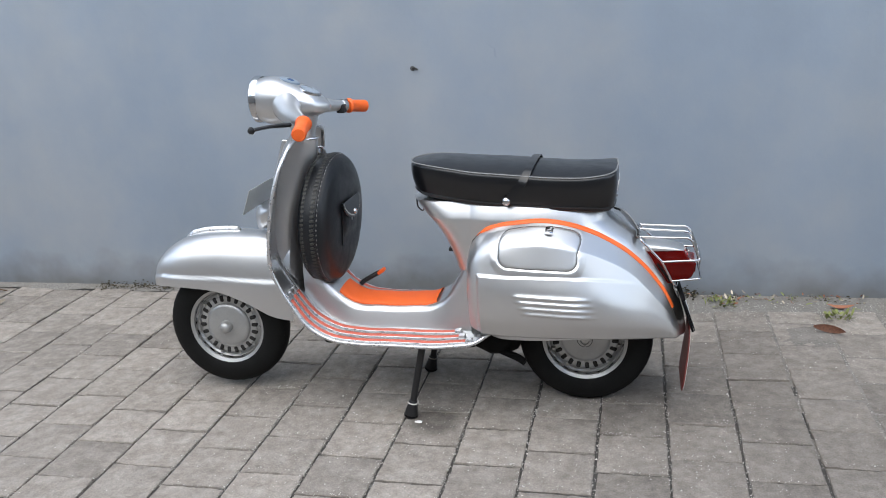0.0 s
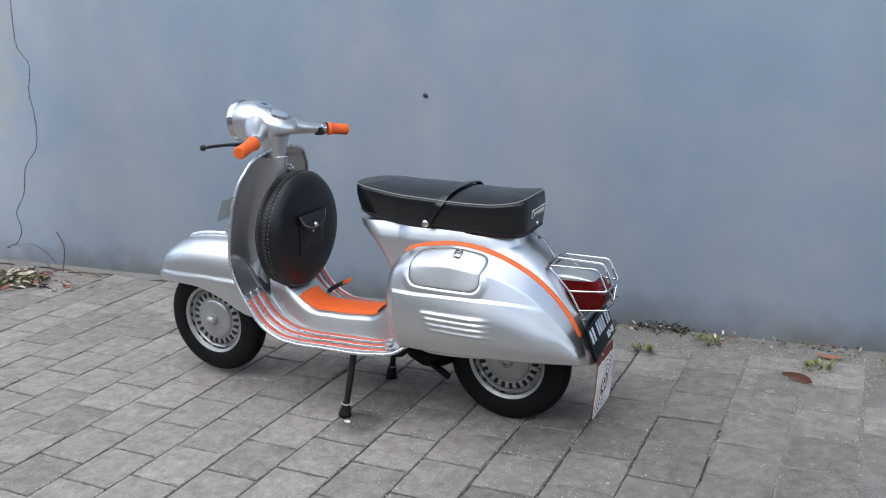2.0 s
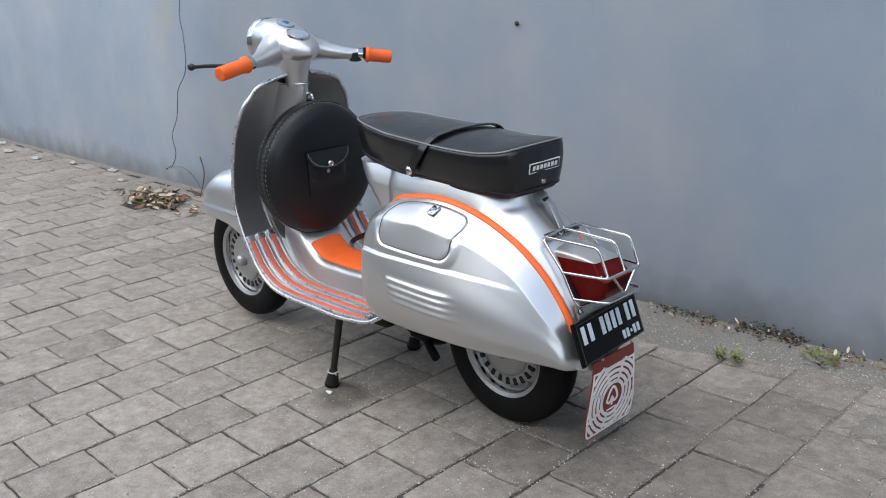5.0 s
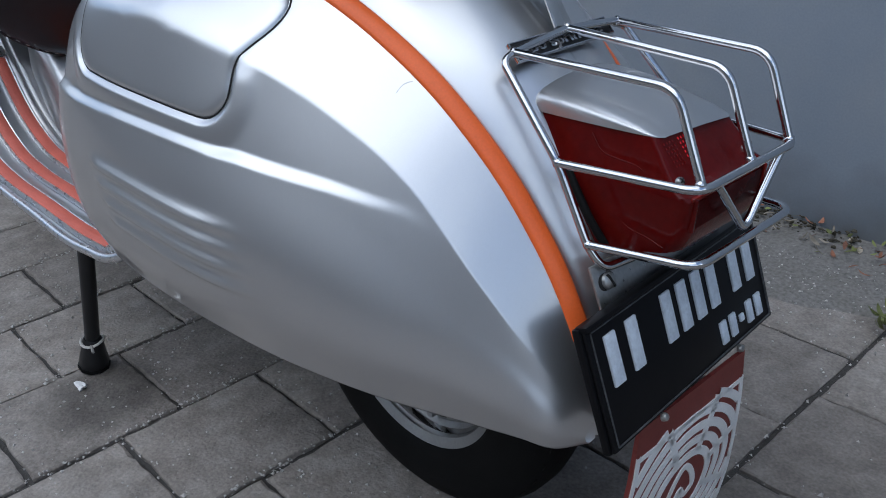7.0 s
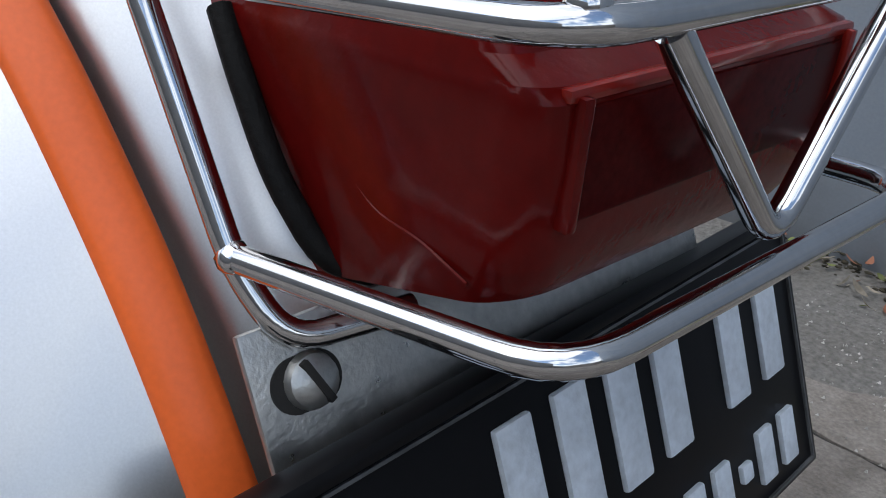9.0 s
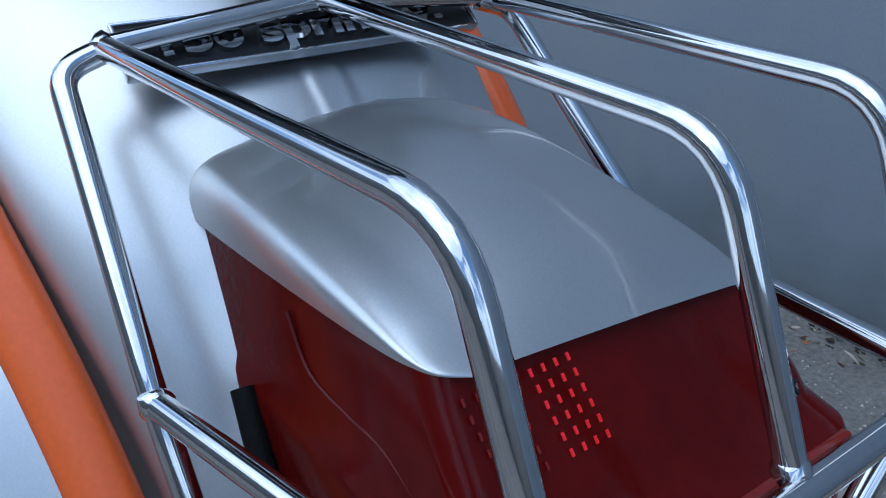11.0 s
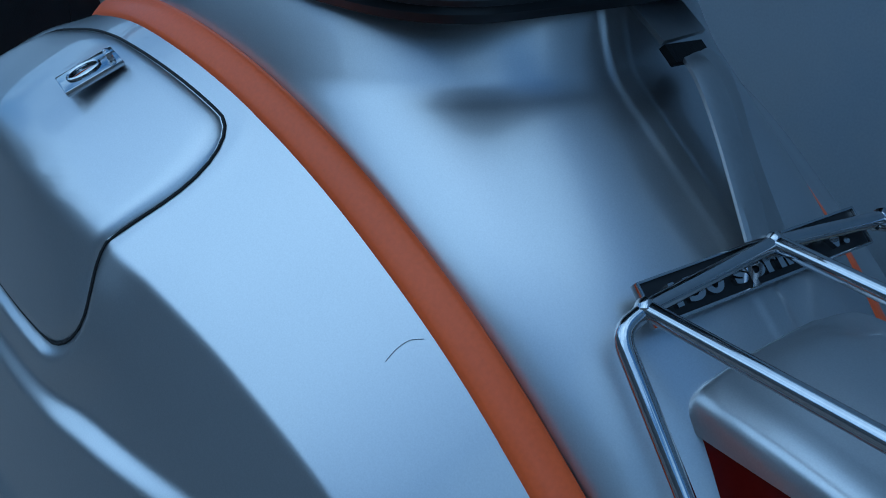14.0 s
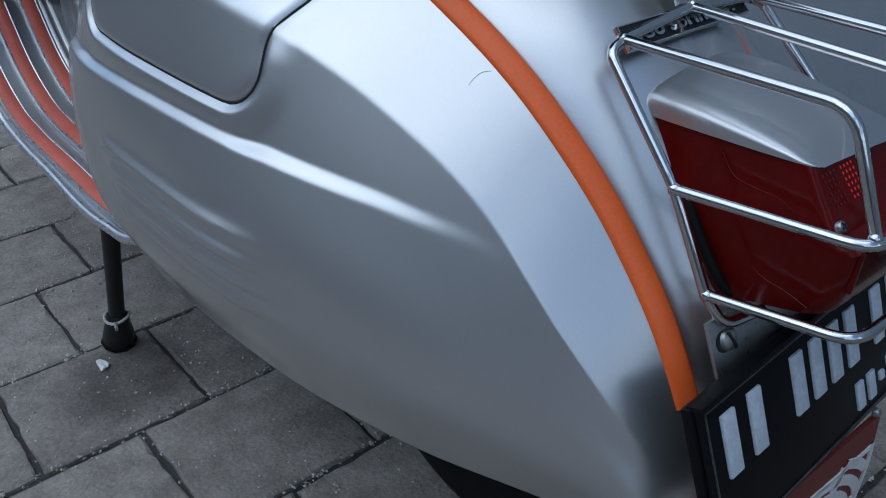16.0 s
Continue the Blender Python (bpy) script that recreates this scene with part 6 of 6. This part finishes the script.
# ---- yard clutter ----
def leaf_mesh(bm, at, length, width, yaw, pitch, curl, roll=0.0):
    m = Matrix.Translation(at) @ Matrix.Rotation(yaw, 4, "Z") @ Matrix.Rotation(pitch, 4, "Y") @ Matrix.Rotation(roll, 4, "X")
    rows_ = []
    for k in range(6):
        t = k / 5
        w = width * math.sin(math.pi * min(1, t * 0.92 + 0.06)) ** 0.8
        x, z = length * t, curl * length * (t - 0.5) ** 2 * 2
        rows_.append([bm.verts.new(m @ Vector((x, -w, z + abs(w) * 0.35))), bm.verts.new(m @ Vector((x, 0, z))), bm.verts.new(m @ Vector((x, w, z + abs(w) * 0.35)))])
    for a, b in zip(rows_, rows_[1:]):
        bm.faces.new((a[0], b[0], b[1], a[1]))
        bm.faces.new((a[1], b[1], b[2], a[2]))


def weed(name, at, n, spread, height, mat, label, seed):
    r = random.Random(seed)
    ob = thing(name, at, label, "weed", kind="stuff")
    bm = bmesh.new()
    for _ in range(n):
        a, d = r.uniform(0, 2 * math.pi), spread * math.sqrt(r.random())
        leaf_mesh(bm, (d * math.cos(a), d * 0.6 * math.sin(a), r.uniform(0.0, height * 0.5)), r.uniform(0.012, 0.034), r.uniform(0.003, 0.007), a + r.uniform(-0.9, 0.9), -r.uniform(0.1, 1.2), r.uniform(-0.3, 0.5))
    part("leaves", bm, mat, ob, sharp=180)
    return ob


weed("weed_clump", (1.10, 0.81, 0.003), 42, 0.055, 0.04, LEAF_GREEN, "small green weed at the foot of the wall", 1)
weed("weed_clump", (0.885, 0.66, 0.003), 45, 0.04, 0.04, LEAF_GREEN, "small green weed in a paving joint", 2)
weed("weed_clump", (1.52, 0.70, 0.003), 40, 0.05, 0.03, LEAF_GREEN, "low green weed beside a dry leaf", 3)
weed("weed_clump", (1.78, 0.80, 0.003), 50, 0.06, 0.04, LEAF_GREEN, "low green weed near the wall", 5)
weed("weed_clump", (-2.62, 0.56, 0.003), 170, 0.17, 0.05, LEAF_GREEN, "patch of green weed under leaf litter", 4)
r = random.Random(11)
heap = thing("leaf_litter", (-2.68, 0.62, 0.0), "loose heap of dry pale and brown leaves by the wall", "leaf litter", kind="stuff")
for nm, mat, n in (("pale_leaves", LITTER, 230), ("brown_leaves", LEAF_DRY, 45)):
    bm = bmesh.new()
    for _ in range(n):
        x = r.gauss(0, 0.17)
        leaf_mesh(bm, (x, r.gauss(0, 0.055), r.uniform(0.004, 0.045) * math.exp(-(x / 0.25) ** 2)), r.uniform(0.03, 0.085), r.uniform(0.006, 0.018), r.uniform(0, 6.3), r.uniform(-0.5, 0.4), r.uniform(-0.4, 0.6), r.uniform(-0.5, 0.5))
    part(nm, bm, mat, heap, sharp=180)
for pts_ in ([(-2.36, 0.80, 0.006), (-2.45, 0.79, 0.03), (-2.56, 0.80, 0.015), (-2.66, 0.83, 0.04)], [(-2.50, 0.80, 0.01), (-2.53, 0.86, 0.14), (-2.60, 0.885, 0.22)], [(-2.2, 0.80, 0.008), (-2.32, 0.80, 0.022), (-2.45, 0.795, 0.012)]):
    tw = thing("twig", pts_[0], "thin dry brown twig by the wall", "twig", group="twigs by the wall")
    part("stem", tube(smooth_path([Vector(q) - Vector(pts_[0]) for q in pts_], 6), 0.0035, 6), TWIG, tw)
lf = thing("dry_leaf", (1.476, 0.572, 0.012), "curled reddish-brown dry leaf on the paving", "leaf")
bm = bmesh.new()
leaf_mesh(bm, (-0.06, 0, 0), 0.11, 0.015, 0.0, 0.0, 0.8, 1.2)
part("blade", bm, LEAF_DRY, lf, sharp=180)
lf.rotation_euler = (0.0, 0.05, radians(-20))
lf2 = thing("dry_leaf", (1.55, 0.80, 0.010), "thin dry leaf near the wall", "leaf")
bm = bmesh.new()
leaf_mesh(bm, (-0.05, 0, 0), 0.10, 0.012, 0.0, 0.0, 0.3, 0.2)
part("blade", bm, LEAF_DRY, lf2, sharp=180)

# cement fillet along the wall's foot, and moss on it
r = random.Random(21)
cols = np.linspace(-9.3, 6.5, 460)
rows_ = []
for x in cols:
    reach = float(np.interp(x, [-9.3, -1.6, -1.2, -0.2, 0.45, 0.62, 0.8, 1.2, 2.0, 6.5], [0.03, 0.03, 0.05, 0.07, 0.20, 0.30, 0.24, 0.14, 0.12, 0.12]))
    reach += 0.03 * noise.noise(Vector((x * 6, 1.7, 0))) + 0.012 * noise.noise(Vector((x * 22, 4.1, 0)))
    row = []
    for k in range(9):
        t = k / 8
        row.append((x + 0.004 * noise.noise(Vector((x * 40, t * 5, 2))), WALL_Y + 0.002 - max(reach, 0.012) * t, 0.012 * (1 - t) ** 2 + 0.0045 * (1 - t**6) + 0.002 * noise.noise(Vector((x * 15, t * 6, 7))) - 0.004 * t**8))
    rows_.append(row)
tagged(part("cement_fillet", sheet(rows_), CEMENT, None, sharp=180), "rough cement strip along the foot of the wall", "cement strip", kind="structure")
moss = thing("moss", (0.9, 0.89, 0.0), "dark crusty moss and dirt along the wall foot", "moss", kind="stuff")
bm = bmesh.new()
for x0, x1, n, top_ in ((0.50, 0.72, 260, 0.03), (0.80, 1.02, 420, 0.055), (1.02, 1.6, 170, 0.025), (-1.75, -1.35, 300, 0.035), (-0.3, 0.4, 110, 0.014), (1.6, 3.0, 90, 0.015)):
    for _ in range(n):
        s_ = r.uniform(0.0015, 0.0048)
        mm = Matrix.Translation((r.uniform(x0, x1) - 0.9, -abs(r.gauss(0, 0.022)) + 0.01, 0.006 + r.uniform(0, top_) * r.random())) @ Matrix.Diagonal((s_ * r.uniform(0.8, 1.8), s_ * 0.7, s_ * r.uniform(0.5, 1.0), 1)) @ Matrix.Rotation(r.uniform(0, 3), 4, "Z")
        bmesh.ops.create_icosphere(bm, subdivisions=1, radius=1.0, matrix=mm)
part("crust", bm, MOSS, moss, sharp=180)
for nm, mat, n in (("pale_scraps", LITTER, 70), ("brown_scraps", LEAF_DRY, 60), ("green_scraps", LEAF_GREEN, 50)):
    bm = bmesh.new()
    for _ in range(n):
        leaf_mesh(bm, (r.uniform(-0.42, 0.75), -abs(r.gauss(0.0, 0.05)), 0.012 + r.uniform(0, 0.02)), r.uniform(0.008, 0.028), r.uniform(0.002, 0.005), r.uniform(0, 6.3), r.uniform(-0.7, 0.2), r.uniform(-0.3, 0.5), r.uniform(-0.5, 0.5))
    part(nm, bm, mat, moss, sharp=180)
# grit that has worked out of the joints
r = random.Random(77)
grit = thing("grit", (0, 0, 0), "pale sand grains and crumbs lying in the paving joints", "grit", kind="stuff")
gv, gf = [], []
for k in range(12500):
    x, y = r.uniform(-1.6, 2.2), r.uniform(-1.5, 0.75)
    near_wall = 6400 < k < 9000
    if k >= 9000:
        x, y = r.uniform(-0.5, 1.2), r.uniform(-1.0, 0.0)
    if near_wall:
        x, y = r.uniform(0.3, 2.6), 0.87 - abs(r.gauss(0, 0.17))
    i = round((x + 0.152) / 0.2030)
    if near_wall or k >= 11000:
        pass
    elif r.random() < 0.62:
        x = -0.152 + i * 0.2030 + r.gauss(0, 0.0055)
    elif r.random() < 0.75:
        i = math.floor((x + 0.152) / 0.2030)
        y0 = -0.573 if i % 2 else -0.680
        y = y0 + round((y - y0) / 0.2075) * 0.2075 + r.gauss(0, 0.0055)
    s_ = r.uniform(0.0007, 0.0022) * (1.6 if r.random() < 0.03 else 1.0)
    z = r.uniform(-0.0005, 0.001) + (0.008 if near_wall and y > 0.62 else 0.0)
    base = len(gv)
    gv += [(x - s_ * r.uniform(0.6, 1.5), y - s_, z), (x + s_, y - s_ * 0.6, z), (x + s_ * 0.2, y + s_ * r.uniform(0.7, 1.6), z), (x, y, z + s_ * 1.3)]
    gf += [(base, base + 1, base + 3), (base + 1, base + 2, base + 3), (base + 2, base, base + 3)]
me = bpy.data.meshes.new("grains")
me.from_pydata(gv, [], gf)
finish(me, GRIT, 20)
part("grains", me, GRIT, grit)
# stone chip by the stand's foot, and grit in the joints
chip = thing("stone_chip", (0.105, -0.262, 0.004), "small pale stone chip on the paving", "stone")
ico = bmesh.new()
bmesh.ops.create_icosphere(ico, subdivisions=2, radius=1.0)
for v in ico.verts:
    v.co = Vector((v.co.x * 0.014, v.co.y * 0.006, v.co.z * 0.003)) * (1 + 0.8 * noise.noise(v.co * 1.7))
part("stone", ico, WHITE_PRINT, chip)

# loose stone fragments along the wall, past the litter
r = random.Random(9)
for x, y, sz in ((-5.33, 0.705, 0.07), (-4.78, 0.714, 0.06), (-3.77, 0.85, 0.05), (-2.95, 0.69, 0.06), (-6.08, 0.70, 0.08), (-4.3, 0.80, 0.04), (-3.4, 0.74, 0.035), (-5.8, 0.82, 0.05)):
    st_ = thing("stone_fragment", (x, y, 0.0), "pale broken stone lying on the paving by the wall", "stone", group="stones by the wall")
    ico = bmesh.new()
    bmesh.ops.create_icosphere(ico, subdivisions=2, radius=1.0)
    for v in ico.verts:
        v.co = Vector((v.co.x * sz, v.co.y * sz * 0.6, v.co.z * 0.012 + 0.008)) * (1 + 0.6 * noise.noise(v.co * 1.6 + Vector((x, y, 0))))
    part("rock", ico, CEMENT_PALE, st_, sharp=30)

# dirt that fills the joints on the side towards the wall corner
nx_, ny_ = 70, 50
P = []
for i in range(nx_):
    row = []
    for j in range(ny_):
        x, y = 0.55 + 3.0 * i / (nx_ - 1), -1.1 + 1.98 * j / (ny_ - 1)
        reach = (x - 1.25 - 0.25 * y * y + 0.45 * max(y, -0.2)) + 0.5 * noise.noise(Vector((x * 2.2, y * 2.2, 3.1))) + 0.25 * noise.noise(Vector((x * 9, y * 9, 1.3)))
        row.append((x, y, -0.0095 + 0.0080 * float(step(-0.25, 0.25, reach)) + 0.0004 * noise.noise(Vector((x * 16, y * 16, 8)))))
    P.append(row)
tagged(part("joint_dirt", sheet(P), JOINT_DIRT, None, sharp=180), "trodden dirt filling the paving joints", "dirt", kind="structure")

# ---- pavers ----
PITCH_X, PITCH_Y, GAP_X, GAP_Y = 0.2030, 0.2075, 0.0085, 0.0058
X_LINE, Y_EVEN, Y_ODD = -0.152, -0.597, -0.687


def paver_mesh(seed):
    """A square paver with worn, softly broken edges."""
    rr_ = random.Random(seed)
    a, b, e = (PITCH_X - GAP_X) / 2, (PITCH_Y - GAP_Y) / 2, 0.0032
    top_ = 0.0
    bm_ = bmesh.new()
    n_ = 11
    ring = []
    for sx, sy, ex, ey in ((-1, -1, 1, -1), (1, -1, 1, 1), (1, 1, -1, 1), (-1, 1, -1, -1)):
        for k in range(n_):
            t = k / n_
            ring.append((sx + (ex - sx) * t, sy + (ey - sy) * t))
    lo_, mi_, hi_ = [], [], []
    for x, y in ring:
        j = rr_.choice((-0.0020, -0.0008, -0.0003, 0.0003, 0.0007, 0.0010))
        w = rr_.choice((0.5, 0.8, 1.0, 1.3, 2.2)) * e
        lo_.append(bm_.verts.new((x * a, y * b, -0.05)))
        mi_.append(bm_.verts.new((x * (a + j), y * (b + j), -0.003)))
        hi_.append(bm_.verts.new((x * (a - w), y * (b - w), top_ + rr_.uniform(-0.0005, 0.0003))))
    m_ = len(ring)
    for k in range(m_):
        q = (k + 1) % m_
        bm_.faces.new((lo_[k], lo_[q], mi_[q], mi_[k]))
        bm_.faces.new((mi_[k], mi_[q], hi_[q], hi_[k]))
    c_ = bm_.verts.new((0, 0, rr_.uniform(-0.001, 0.0006)))
    for k in range(m_):
        bm_.faces.new((hi_[k], hi_[(k + 1) % m_], c_))
    me_ = bpy.data.meshes.new("paver")
    bmesh.ops.recalc_face_normals(bm_, faces=bm_.faces)
    bm_.to_mesh(me_)
    bm_.free()
    return finish(me_, PAVER, 32)


PAVERS = [paver_mesh(k) for k in range(9)]
pavement = thing("pavement", (0, 0, 0), "square grey concrete pavers laid in staggered rows", "paving", kind="structure")
r = random.Random(33)
far_v, far_f = [], []
near = []
for i in range(-46, 36):
    x = X_LINE + PITCH_X * (i + 0.5)
    y0 = (Y_EVEN if i % 2 else Y_ODD) + PITCH_Y / 2
    for j in range(-25, 9):
        y = y0 + PITCH_Y * j
        if (-2.86 < x < -2.5 and 0.40 < y < 0.62) or y > WALL_Y - 0.02 or y < -5.35 or x < -9.4 or x > 6.8:
            continue
        p = (x + r.uniform(-0.0012, 0.0012), y + r.uniform(-0.0015, 0.0015), r.uniform(-0.0022, 0.0012))
        tilt = (r.uniform(-0.007, 0.007), r.uniform(-0.007, 0.007), r.uniform(-0.008, 0.008))
        near.append((math.hypot((x - 0.25) * 0.75, y + 0.45), p, tilt, r.randrange(9)))
near.sort(key=lambda q: q[0])
for k, (d, p, tilt, which) in enumerate(near):
    m = Matrix.LocRotScale(p, Euler(tilt), None)
    if k < 300:
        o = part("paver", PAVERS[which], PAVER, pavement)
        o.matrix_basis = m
    else:
        src = PAVERS[which]
        base = len(far_v)
        far_v += [tuple(m @ v.co) for v in src.vertices]
        far_f += [tuple(base + q for q in f.vertices) for f in src.polygons]
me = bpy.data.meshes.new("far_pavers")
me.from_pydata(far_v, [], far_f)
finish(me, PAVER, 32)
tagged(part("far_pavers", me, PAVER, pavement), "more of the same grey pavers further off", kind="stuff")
